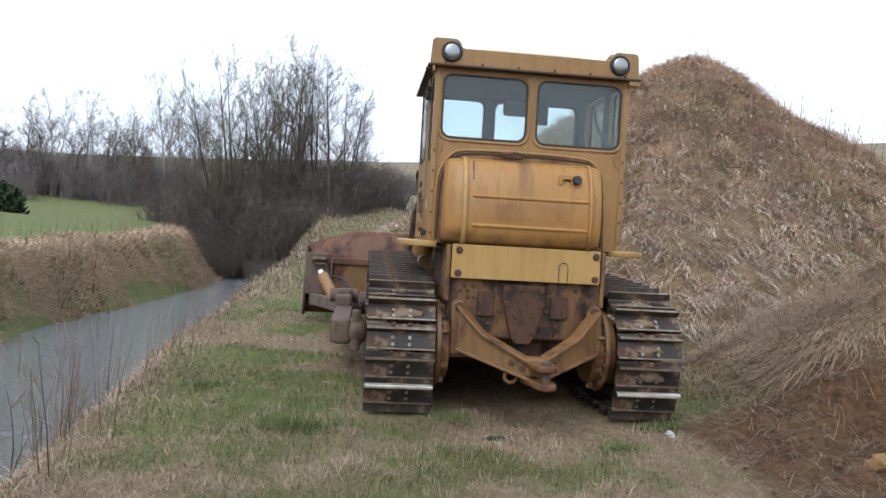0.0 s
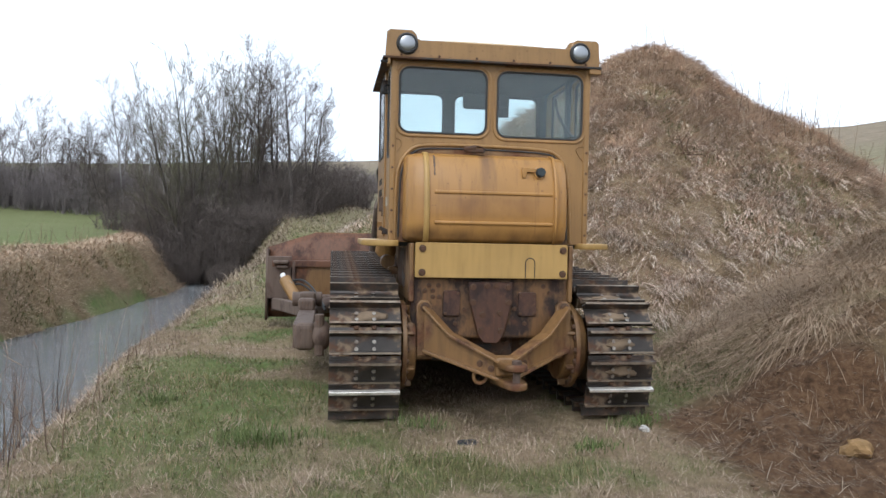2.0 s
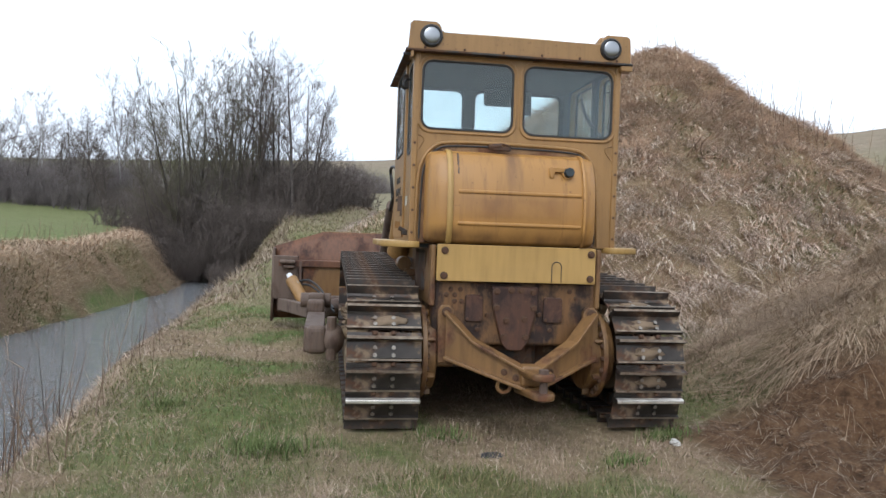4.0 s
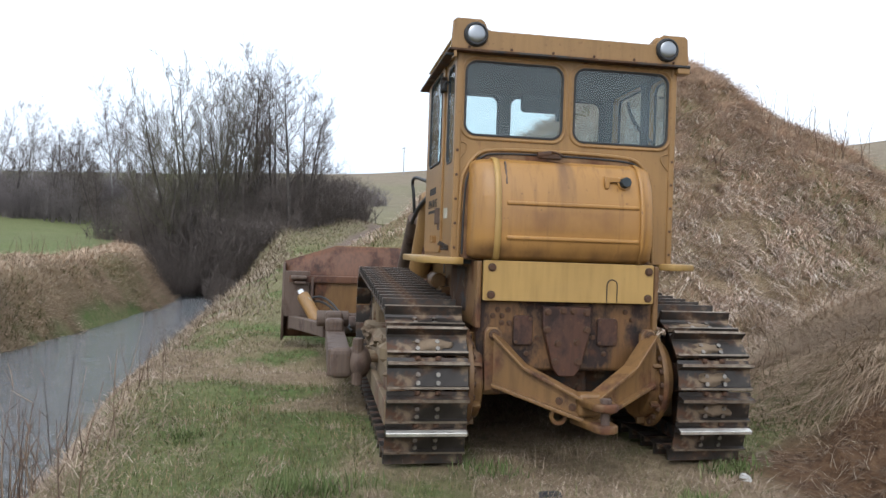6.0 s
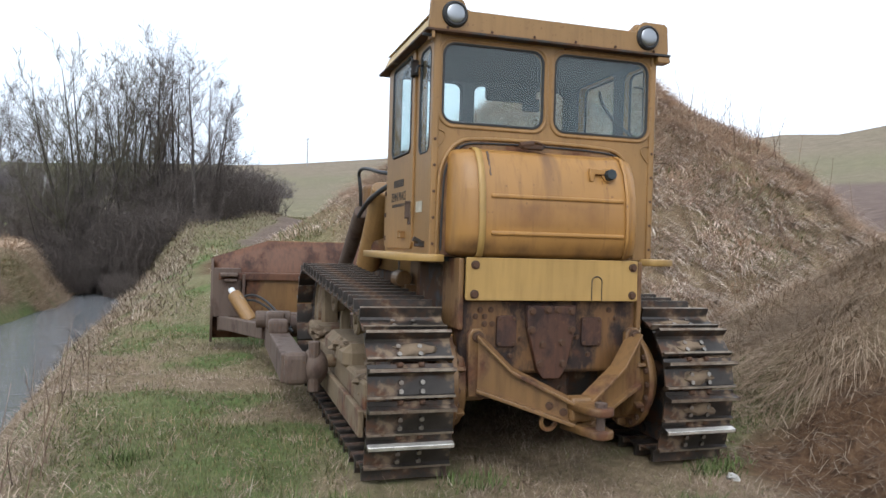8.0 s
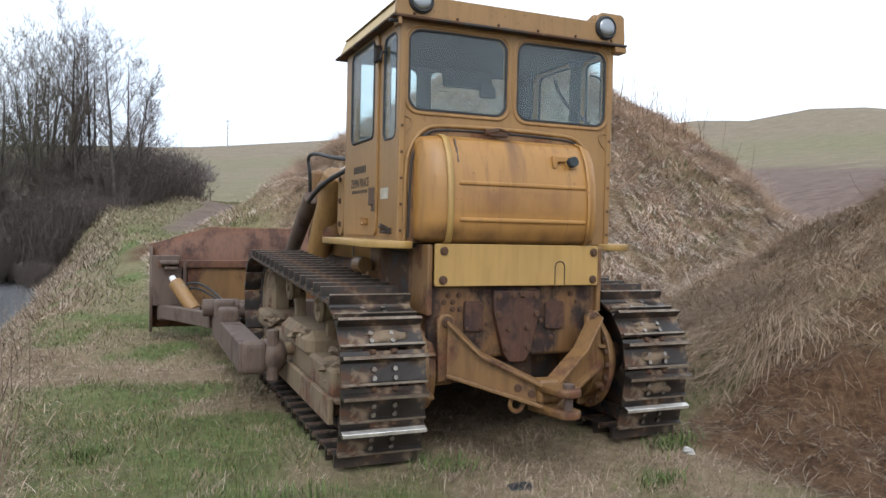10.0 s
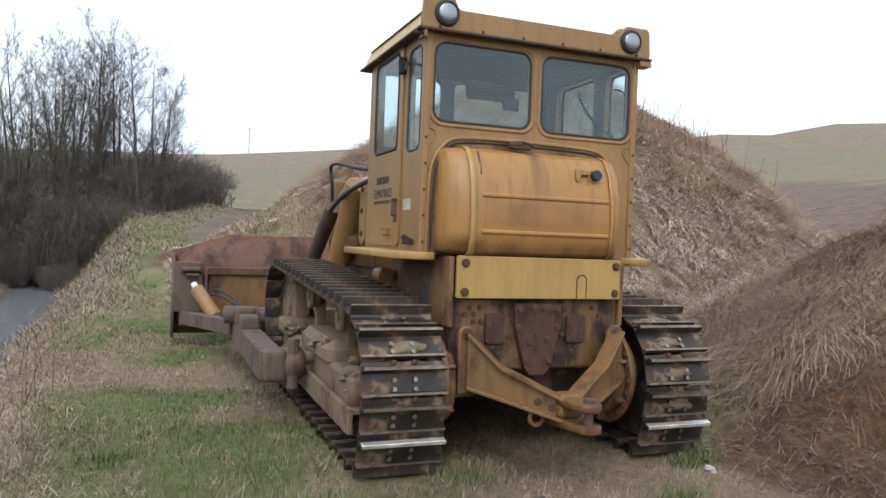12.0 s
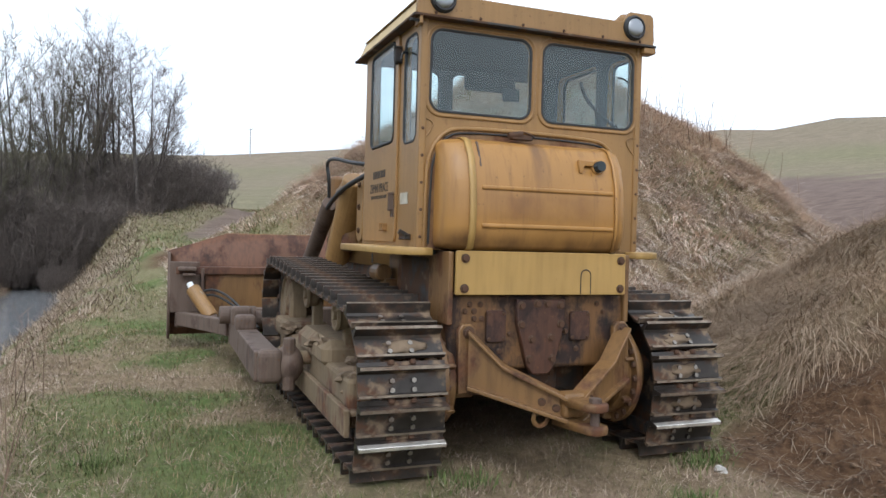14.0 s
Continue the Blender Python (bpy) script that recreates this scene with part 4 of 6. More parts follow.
def rock(name, x, y, size, squash, seed, material, label, category="stone", sink=0.3):
    bm = bmesh.new()
    bmesh.ops.create_icosphere(bm, subdivisions=3, radius=1)
    for v in bm.verts:
        d = noise.noise(v.co * 1.3 + Vector((seed * 3.1, 0, 0))) * 0.55 + noise.noise(v.co * 3.5 + Vector((seed, 5, 0))) * 0.18
        v.co = v.co * (1 + d)
        v.co = Vector((v.co.x * size, v.co.y * size * 0.8, v.co.z * size * squash))
    me = bpy.data.meshes.new(name)
    bm.to_mesh(me)
    bm.free()
    me.materials.append(material)
    ob = new(name, me)
    ob.location = (x, y, ground_z(x, y) + size * squash * (1 - sink) * 0.6)
    ob.rotation_euler = (0, 0, seed)
    return tagged(ob, label, category)


M_stone = plain_material("pale_stone", (0.42, 0.40, 0.36), 0.85, 0.25, 18, 0, 0.5)
M_clod = plain_material("ochre_clay", (0.24, 0.145, 0.060), 0.95, 0.3, 10, 0, 0.6)
M_earth = plain_material("dark_earth_clods", (0.120, 0.072, 0.040), 0.95, 0.45, 9, 0, 0.8)
M_black = plain_material("black_plastic", (0.025, 0.026, 0.030), 0.5, 0.3, 10)
rock("stone", 1.05, -0.16, 0.045, 0.55, 1, M_stone, "small pale stone beside the track shoe")
rock("clay_lump", 2.12, -0.95, 0.085, 0.75, 2, M_clod, "ochre lump of clay on bare soil", "clod")
rock("scrap", -0.27, -0.35, 0.075, 0.20, 3, M_black, "flat black plastic scrap in the grass", "scrap")

# crumbly clods on the bare soil
cl_v, cl_f = [], []
ico = bmesh.new()
bmesh.ops.create_icosphere(ico, subdivisions=1, radius=1)
ico.verts.ensure_lookup_table()
iv = np.array([v.co for v in ico.verts])
iff = np.array([[v.index for v in f.verts] for f in ico.faces])
ico.free()
cx_, cy_ = RG.uniform(1.0, 6.5, 22000), RG.uniform(-3.6, 2.6, 22000)
ok = zones(cx_, cy_)[0] > RG.uniform(0.15, 0.7, 22000)
cx_, cy_ = keep(ok, cx_, cy_)
cx_, cy_ = cx_[:5500], cy_[:5500]
cz_ = height(cx_, cy_)
cs = 0.004 + 0.018 * RG.uniform(0, 1, len(cx_)) ** 5
vv = iv[None] * (1 + RG.normal(0, 0.30, (len(cx_), len(iv), 1))) * cs[:, None, None] * np.array([1, 1, 0.6])
vv = vv + np.stack([cx_, cy_, cz_ + cs * 0.2], 1)[:, None]
ff = iff[None] + (np.arange(len(cx_)) * len(iv))[:, None, None]
clod_me = quads_mesh("soil_clods", vv.reshape(-1, 3), ff.reshape(-1, 3))
clod_me.materials.append(M_earth)
tagged(new("soil_clods", clod_me), "crumbly brown clods of freshly dug earth", "soil", "", "stuff")

# ---------- mesh helpers ----------
def part(name, bm, material, parent=None, label="", smooth=False):
    me = bpy.data.meshes.new(name)
    bm.to_mesh(me)
    bm.free()
    me.materials.append(material)
    if smooth:
        me.polygons.foreach_set("use_smooth", [True] * len(me.polygons))
    ob = new(name, me)
    if parent is not None:
        ob.parent = parent
    return tagged(ob, label) if label else ob


def share(name, ob, parent, m):
    """One more object on the mesh of ob."""
    o = new(name, ob.data)
    o.parent = parent
    o.matrix_basis = m
    return o


def bevel(bm, width, segments=2, angle=30):
    es = [e for e in bm.edges if len(e.link_faces) == 2 and e.calc_face_angle(0) > radians(angle)]
    if es and width > 0:
        bmesh.ops.bevel(bm, geom=es, offset=width, segments=segments, profile=0.5, affect="EDGES", clamp_overlap=True)
    return bm


def box(a, b, w=0.006, seg=2, m=None, bm=None):
    one = bmesh.new()
    bmesh.ops.create_cube(one, size=1)
    for v in one.verts:
        v.co = Vector([(a[k] + b[k]) / 2 + v.co[k] * (b[k] - a[k]) for k in range(3)])
    bevel(one, w, seg)
    if m is not None:
        one.transform(m)
    return join(bm, one)


def join(bm, one):
    if bm is None:
        return one
    tmp = bpy.data.meshes.new("tmp")
    one.to_mesh(tmp)
    one.free()
    bm.from_mesh(tmp)
    bpy.data.meshes.remove(tmp)
    return bm


def cyl(p, q, r, r2=None, seg=20, w=0.0, bm=None):
    """A capped rod from p to q."""
    p, q = Vector(p), Vector(q)
    one = bmesh.new()
    bmesh.ops.create_cone(one, cap_ends=True, segments=seg, radius1=r, radius2=r if r2 is None else r2, depth=(q - p).length)
    if w:
        bevel(one, w, 2, 50)
    one.transform(Matrix.Translation((p + q) / 2) @ (q - p).to_track_quat("Z", "Y").to_matrix().to_4x4())
    return join(bm, one)


def tube(points, r, seg=8, bm=None, closed=False):
    """A bent pipe through points, smoothed."""
    cu = bpy.data.curves.new("tmp", "CURVE")
    cu.dimensions = "3D"
    sp = cu.splines.new("NURBS")
    sp.points.add(len(points) - 1)
    for s, p in zip(sp.points, points):
        s.co = (*p, 1)
    sp.use_endpoint_u, sp.use_cyclic_u, sp.order_u, sp.resolution_u = not closed, closed, 3, 6
    cu.bevel_depth, cu.bevel_resolution, cu.use_fill_caps = r, max(1, seg // 4), not closed
    ob = bpy.data.objects.new("tmp", cu)
    me = bpy.data.meshes.new_from_object(ob)
    one = bmesh.new()
    one.from_mesh(me)
    bpy.data.objects.remove(ob)
    bpy.data.curves.remove(cu)
    bpy.data.meshes.remove(me)
    return join(bm, one)


def rrect(x0, y0, x1, y1, r, n=6):
    """A rectangle with rounded corners, as points."""
    pts = []
    for cx, cy, a in ((x1 - r, y1 - r, 0), (x0 + r, y1 - r, 90), (x0 + r, y0 + r, 180), (x1 - r, y0 + r, 270)):
        for k in range(n + 1):
            t = radians(a + 90 * k / n)
            pts.append((cx + r * math.cos(t), cy + r * math.sin(t)))
    return pts


def plate(outline, holes=(), thick=0.02, w=0.003, m=None, bm=None):
    """A flat plate in its own xy plane with holes through it, thick along z about 0."""
    cu = bpy.data.curves.new("tmp", "CURVE")
    cu.dimensions, cu.fill_mode = "2D", "BOTH"
    for ring in (outline, *holes):
        sp = cu.splines.new("POLY")
        sp.points.add(len(ring) - 1)
        for s, p in zip(sp.points, ring):
            s.co = (p[0], p[1], 0, 1)
        sp.use_cyclic_u = True
    cu.extrude, cu.bevel_depth, cu.bevel_resolution, cu.offset = thick / 2 - w, w, 1, -w
    ob = bpy.data.objects.new("tmp", cu)
    me = bpy.data.meshes.new_from_object(ob)
    one = bmesh.new()
    one.from_mesh(me)
    bpy.data.objects.remove(ob)
    bpy.data.curves.remove(cu)
    bpy.data.meshes.remove(me)
    bmesh.ops.remove_doubles(one, verts=one.verts, dist=1e-5)
    if m is not None:
        one.transform(m)
    return join(bm, one)


BACK = Matrix(((1, 0, 0, 0), (0, 0, -1, 0), (0, 1, 0, 0), (0, 0, 0, 1)))   # plate xy -> world x, z; plate z -> -y
SIDE = Matrix(((0, 0, 1, 0), (1, 0, 0, 0), (0, 1, 0, 0), (0, 0, 0, 1)))    # plate xy -> world y, z; plate z -> x


def back(y):
    return Matrix.Translation((0, y, 0)) @ BACK


def side(x):
    return Matrix.Translation((x, 0, 0)) @ SIDE


def ring(points, r, m):
    """A gasket: a thin pipe round a flat closed outline."""
    bm = bmesh.new()
    n, k = len(points), 6
    rows = []
    for i in range(n):
        a, b, c = (Vector((*points[(i + d) % n], 0)) for d in (-1, 0, 1))
        t = (c - a).normalized()
        out = Vector((t.y, -t.x, 0))
        rows.append([bm.verts.new(b + out * r * math.cos(2 * math.pi * j / k) + Vector((0, 0, r * math.sin(2 * math.pi * j / k)))) for j in range(k)])
    for i in range(n):
        for j in range(k):
            bm.faces.new((rows[i][j], rows[(i + 1) % n][j], rows[(i + 1) % n][(j + 1) % k], rows[i][(j + 1) % k]))
    bmesh.ops.recalc_face_normals(bm, faces=bm.faces)
    bm.transform(m)
    return bm


def hexbolt(r=0.02, h=0.016):
    """A bolt head with its washer, pointing to -y."""
    bm = cyl((0, 0.004, 0), (0, -0.005, 0), r * 1.35, seg=14)
    return cyl((0, -0.004, 0), (0, -h, 0), r, r * 0.93, seg=6, bm=bm)


# ---------- the bulldozer ----------
dozer = tagged(new("bulldozer"), "weathered yellow crawler bulldozer with glazed cab, parked on the grass track", "bulldozer")
BOLT = part("bolt", hexbolt(), M_bolt_rust, dozer)
BOLT.matrix_basis = pose(-0.53, 0.196, 1.243)


def bolt(parent, x, y, z, s=1.0, rx=0, rz=0):
    return share("bolt", BOLT, parent, pose(x, y, z, rx, 0, rz) @ Matrix.Scale(s, 4))


# -- tracks --
S_Y, S_Z, S_R = 0.462, 0.505, 0.415
I_Y, I_Z, I_R = 3.45, 0.650, 0.405


TRACK_PHASE = 0.56


def track_loop():
    """Convex loop round the wheels, in y and z, as evenly spaced points and turns."""
    pts = []
    for cy_, cz_, r in ((S_Y, S_Z, S_R), (I_Y, I_Z, I_R), (0.195, 0.192, 0.112), (2.95, 0.253, 0.18)):
        pts += [(cy_ + r * math.cos(a), cz_ + r * math.sin(a)) for a in np.linspace(0, 2 * math.pi, 96, endpoint=False)]
    pts = sorted(set(pts))

    def half(ps):
        h = []
        for p in ps:
            while len(h) > 1 and (h[-1][0] - h[-2][0]) * (p[1] - h[-2][1]) - (h[-1][1] - h[-2][1]) * (p[0] - h[-2][0]) <= 0:
                h.pop()
            h.append(p)
        return h[:-1]
    hull = np.array(half(pts) + half(pts[::-1]))
    hull = np.vstack([hull, hull[:1]])
    d = np.concatenate([[0], np.cumsum(np.linalg.norm(np.diff(hull, axis=0), axis=1))])
    n = int(round(d[-1] / 0.203))
    s = (np.arange(n) + TRACK_PHASE) * d[-1] / n
    at = lambda u: np.stack([np.interp(u % d[-1], d, hull[:, 0]), np.interp(u % d[-1], d, hull[:, 1])], 1)
    p, q = at(s - 0.09), at(s + 0.09)
    return [((a + b) / 2, math.atan2(b[1] - a[1], b[0] - a[0])) for a, b in zip(p, q)]


def shoe_mesh():
    """One shoe: along its own y it runs 0.2 m, its outside faces -z; a tall grouser and a low lip."""
    prof = [(-0.090, 0.0), (0.094, 0.0), (0.101, -0.008), (0.100, -0.038), (0.086, -0.039), (0.079, -0.013), (-0.024, -0.013),
            (-0.037, -0.024), (-0.044, -0.083), (-0.063, -0.083), (-0.068, -0.013), (-0.090, -0.009)]
    bm = bmesh.new()
    a = [bm.verts.new((-0.25, y, z)) for y, z in prof]
    b = [bm.verts.new((0.25, y, z)) for y, z in prof]
    bm.faces.new(a)
    bm.faces.new(b[::-1])
    for i in range(len(prof)):
        j = (i + 1) % len(prof)
        bm.faces.new((a[j], a[i], b[i], b[j]))
    bevel(bm, 0.003, 1, 25)
    for x in (-0.062, 0.062):
        for y in (0.012, 0.062):
            cyl((x, y, -0.012), (x, y, -0.030), 0.0165, 0.015, 6, bm=bm)
    bmesh.ops.recalc_face_normals(bm, faces=bm.faces)
    return bm


def link_mesh():
    """A pair of chain links with pin and bush."""
    bm = None
    for x in (-0.075, 0.075):
        bm = box((x - 0.02, -0.115, 0.002), (x + 0.02, 0.115, 0.105), 0.02, 2, None, bm)
        bm = cyl((x - 0.032, 0.1, 0.055), (x + 0.032, 0.1, 0.055), 0.036, seg=12, bm=bm)
    for x in (-0.062, 0.062):
        bm = box((x - 0.018, -0.100, -0.030), (x + 0.018, -0.070, 0.004), 0.008, 1, None, bm)
    return cyl((-0.11, 0.1, 0.055), (0.11, 0.1, 0.055), 0.024, seg=10, bm=bm)


loop = track_loop()
first_shoe = first_link = None
tips = [Matrix.Rotation(a, 2) @ Vector((-0.054, -0.078)) + Vector(p) for p, a in loop]
bright = min(range(len(tips)), key=lambda i: abs(tips[i].y - 0.18) + (9 if tips[i].x > 0.4 else 0))
for sx in (-0.94, 0.94):
    chain = part("track_chain", cyl((-0.09, S_Y, S_Z), (0.09, S_Y, S_Z), 0.10, seg=24), M_chain, dozer, "dark steel crawler track of bolted grouser shoes")
    chain.matrix_basis = Matrix.Translation((sx, 0, 0))
    for k, (p, a) in enumerate(loop):
        # outside of the loop lies to the right of its direction
        m = Matrix.Translation((0, p[0], p[1])) @ Matrix.Rotation(a, 4, "X")
        jit = Matrix.Rotation(radians(random.uniform(-1.0, 1.0)), 4, "X")
        if first_shoe is None:
            first_shoe = part("track_shoe", shoe_mesh(), M_shoe, chain)
            first_shoe.data.materials.append(M_tip)
            first_shoe.data.materials.append(M_bolt)
            # only tip and lip tops take the lit steel, grouser walls stay dark
            for poly in first_shoe.data.polygons:
                if poly.center.z < -0.079 or (poly.center.z < -0.0365 and poly.center.y > 0.07):
                    poly.material_index = 1
                elif -0.034 < poly.center.z < -0.0285 and abs(abs(poly.center.x) - 0.062) < 0.02:
                    poly.material_index = 2
            first_shoe.matrix_basis = m
            first_link = part("chain_link", link_mesh(), M_chain, chain)
            first_link.matrix_basis = m
        else:
            share("track_shoe", first_shoe, chain, m @ jit)
            share("chain_link", first_link, chain, m)
        # dried earth stuck between the bolts
        if random.random() < (0.75 if p[0] < 1.0 and p[1] > 0.3 else 0.45 if p[1] > 0.6 else 0.1):
            bm = bmesh.new()
            bmesh.ops.create_icosphere(bm, subdivisions=3, radius=1)
            for v in bm.verts:
                f = 1 + 0.7 * noise.noise(v.co * 1.7 + Vector((k * 3.3, sx * 5, 0)))
                v.co = Vector((v.co.x * f * 0.11, v.co.y * f * 0.040, v.co.z * 0.017))
            mud = part("dried_mud", bm, M_mud, chain, "", True)
            mud.matrix_basis = m @ Matrix.Translation((random.uniform(-0.10, 0.10), 0.030, -0.012))
        # the grouser that carried the last metres is burnished bright
        if k == bright:
            worn = part("worn_edge", box((-0.249, -0.066, -0.083), (0.249, -0.041, -0.022), 0.004, 1), M_polish, chain, "bright burnished grouser edge")
            worn.matrix_basis = m

# -- running gear --
def toothed(r, teeth, w):
    pts = []
    for k in range(teeth):
        for f, rr in ((0.0, 0.86), (0.28, 0.88), (0.40, 1.0), (0.60, 1.0), (0.72, 0.88)):
            a = 2 * math.pi * (k + f) / teeth
            pts.append((r * rr * math.cos(a), r * rr * math.sin(a)))
    return pts


def wheel(parent, name, x, y, z, r, w, material, rim=0.06):
    bm = cyl((x - w / 2, y, z), (x + w / 2, y, z), r, seg=40, w=0.008)
    for e in (-1, 1):
        bm = cyl((x + e * w / 2, y, z), (x + e * (w / 2 + 0.03), y, z), r * 0.34, r * 0.30, 24, bm=bm)
    ob = part(name, bm, material, parent)
    t = part("rim", ring([(r * math.cos(a) * 0.9, r * math.sin(a) * 0.9) for a in np.linspace(0, 2 * math.pi, 48, endpoint=False)], 0.022, Matrix.Translation((x - w / 2, y, z)) @ SIDE), material, ob)
    return ob


for s in (-1, 1):
    x = 0.94 * s
    spr = part("sprocket", plate([(p[0] + S_Y, p[1] + S_Z) for p in toothed(0.40, 23, 0.1)], (), 0.07, 0.004, side(x)), M_chain, dozer)
    wheel(dozer, "idler_wheel", x, I_Y, I_Z, 0.315, 0.13, M_frame)
    for y, z in ((1.22, 0.810), (2.28, 0.865)):
        r = wheel(dozer, "carrier_roller", x - 0.10 * s + 0.16 * s, y, z, 0.098, 0.07, M_frame)
        part("bracket", box((x - 0.05, y - 0.04, 0.5), (x + 0.03, y + 0.04, z - 0.03), 0.01), M_frame, r)
    for y in np.linspace(0.98, 2.92, 5):
        wheel(dozer, "track_roller", x, y, 0.24, 0.105, 0.24, M_chain)
    # track frame: a long box with a flange, caked with mud on top
    fr = part("track_frame", box((x - 0.17, 0.55, 0.20), (x + 0.17, 3.15, 0.50), 0.03), M_frame, dozer, "mud-caked track roller frame")
    xo = x + 0.19 * s
    part("side_channel", box((min(xo, xo + 0.035 * s), 0.42, 0.185), (max(xo, xo + 0.035 * s), 2.95, 0.345), 0.008), M_frame, fr)
    part("channel_flange", box((min(x + 0.05 * s, xo), 0.44, 0.30), (max(x + 0.05 * s, xo), 2.9, 0.325), 0.006), M_frame, fr)
    part("idler_fork", box((x - 0.19, 2.75, 0.42), (x + 0.19, 3.42, 0.58), 0.04), M_frame, fr)
    part("spring_cover", box((x - 0.15, 1.15, 0.44), (x + 0.15, 2.15, 0.64), 0.06, 1, Matrix.Translation((0.05 * s, 0, 0))), M_frame, fr)
    rs = random.Random(4)
    for k in range(22):
        yy, xx, zz, rr = rs.uniform(0.6, 2.9), x + s * rs.uniform(0.02, 0.17), 0.0, rs.uniform(0.03, 0.10)
        zz = 0.34 + 0.22 * (rs.random() ** 2) + (0.1 if 1.1 < yy < 2.2 else 0)
        bm = bmesh.new()
        bmesh.ops.create_icosphere(bm, subdivisions=3, radius=rr)
        for v in bm.verts:
            d = noise.noise(v.co * 16 + Vector((k, k * 2, 0))) + 0.6 * noise.noise(v.co * 45 + Vector((k, 3, 0)))
            v.co *= 1 + 0.65 * d
            v.co.z *= 0.6
        bm.transform(Matrix.Translation((xx, yy, zz)))
        part("mud_lump", bm, M_mud, fr)

# final drives
for s in (-1, 1):
    fd = part("final_drive", cyl((0.56 * s, S_Y, S_Z), (0.74 * s, S_Y, S_Z), 0.275, 0.265, 48, 0.02), M_yellow_dirty, dozer, "dirty yellow round final drive housing")
    part("flange", cyl((0.632 * s, S_Y, S_Z), (0.668 * s, S_Y, S_Z), 0.335, seg=56, w=0.006), M_yellow_dirty, fd)
    part("hub_cover", cyl((0.74 * s, S_Y, S_Z), (0.775 * s, S_Y, S_Z), 0.19, 0.17, 40, 0.006), M_yellow_dirty, fd)
    for k in range(22):
        a = 2 * math.pi * k / 22
        bolt(fd, 0.631 * s, S_Y + 0.306 * math.cos(a), S_Z + 0.306 * math.sin(a), 0.85, 0, -90 * s)
    for k in range(7):
        # cast stiffening ribs between hub and flange
        a = 2 * math.pi * (k + 0.3) / 7
        rib = box((0.575, -0.012, 0.26), (0.635, 0.012, 0.315), 0.006)
        rib.transform(Matrix.Translation((0, S_Y, S_Z)) @ Matrix.Rotation(a, 4, "X") @ Matrix.Diagonal((s, 1, 1, 1)))
        bmesh.ops.recalc_face_normals(rib, faces=rib.faces)
        part("casting_rib", rib, M_yellow_dirty, fd)

# -- rear housing --
hull = part("transmission_housing", box((-0.60, 0.26, 0.575), (0.61, 1.9, 1.03), 0.025, 3), M_rusty_hull, dozer, "oil-stained rusty rear transmission housing")
part("belly_pan", box((-0.55, 1.1, 0.26), (0.55, 3.6, 0.41), 0.04), M_chain, hull)
# added dark block stands in for the unlit void below the housing
part("dark_void_block", box((-0.44, 0.46, 0.38), (0.46, 1.8, 0.60), 0.03), M_chain, hull)
for xa, xb in ((-0.60, -0.43), (0.455, 0.61)):
    part("cheek", box((xa, 0.255, 0.42), (xb, 0.9, 0.60), 0.015), M_yellow_dirty, hull)
trap = [(-0.175, 1.0), (0.15, 1.0), (0.155, 0.86), (0.09, 0.60), (0.05, 0.545), (-0.06, 0.545), (-0.10, 0.60), (-0.17, 0.86)]
cover = part("centre_cover", plate(trap, (), 0.05, 0.008, back(0.245)), M_rust_red, hull, "red-brown rusted cast cover")
for x, z in ((-0.145, 0.965), (0.12, 0.965), (-0.145, 0.85), (0.125, 0.85), (-0.085, 0.64), (0.07, 0.64), (-0.04, 0.975), (0.03, 0.975), (-0.07, 0.76), (0.06, 0.77)):
    bolt(cover, x, 0.220, z, 0.95)
for x0, x1, z0, z1 in ((-0.365, -0.235, 0.745, 0.935), (0.205, 0.345, 0.745, 0.925)):
    c = part("side_cover", plate(rrect(x0, z0, x1, z1, 0.02), (), 0.024, 0.005, back(0.252)), M_rust_red, hull)
    for x in (x0 + 0.018, x1 - 0.018):
        for z in (z0 + 0.02, z1 - 0.02):
            bolt(c, x, 0.241, z, 0.45)
low = part("pinion_housing", box((-0.13, 0.36, 0.40), (0.2, 0.52, 0.60), 0.04, 3), M_chain, hull)
for x, z in ((0.05, 0.53), (0.14, 0.53), (0.06, 0.45), (0.13, 0.45)):
    bolt(low, x, 0.358, z, 0.9)
for x, z in ((-0.40, 0.97), (-0.44, 0.93), (-0.44, 0.885), (-0.47, 0.97), (-0.5, 0.93), (-0.39, 0.885), (0.40, 0.97), (0.45, 0.92), (-0.27, 0.69), (0.26, 0.69), (-0.20, 0.79), (0.18, 0.80)):
    bolt(hull, x, 0.257, z, 0.65)

# rear plate over the housing
rp = part("rear_plate", plate(rrect(-0.583, 1.03, 0.566, 1.287, 0.012), (), 0.028, 0.004, back(0.212)), M_yellow_plate, dozer, "bright yellow bolted rear cover plate")
for v in rp.data.vertices:
    v.co.y += 0.006 * noise.noise(Vector((v.co.x * 5, 0, v.co.z * 9)))
BOLT.parent = rp
bolt(rp, 0.53, 0.196, 1.243), bolt(rp, -0.532, 0.196, 1.068), bolt(rp, 0.527, 0.196, 1.068)
arch = [(0.243, 1.034), (0.243, 1.15)] + [(0.278 - 0.035 * math.cos(a), 1.15 + 0.035 * math.sin(a)) for a in np.linspace(0, math.pi, 9)] + [(0.313, 1.15), (0.313, 1.034)]
part("arch_seam", tube([(x, 0.196, z) for x, z in arch], 0.0035, 4), M_letters, rp)
bracket = part("side_frame", box((-0.62, 0.23, 0.85), (-0.585, 1.4, 1.28), 0.01), M_yellow_dirty, dozer)
part("side_frame", box((0.585, 0.23, 0.85), (0.62, 1.4, 1.28), 0.01), M_yellow_dirty, dozer)

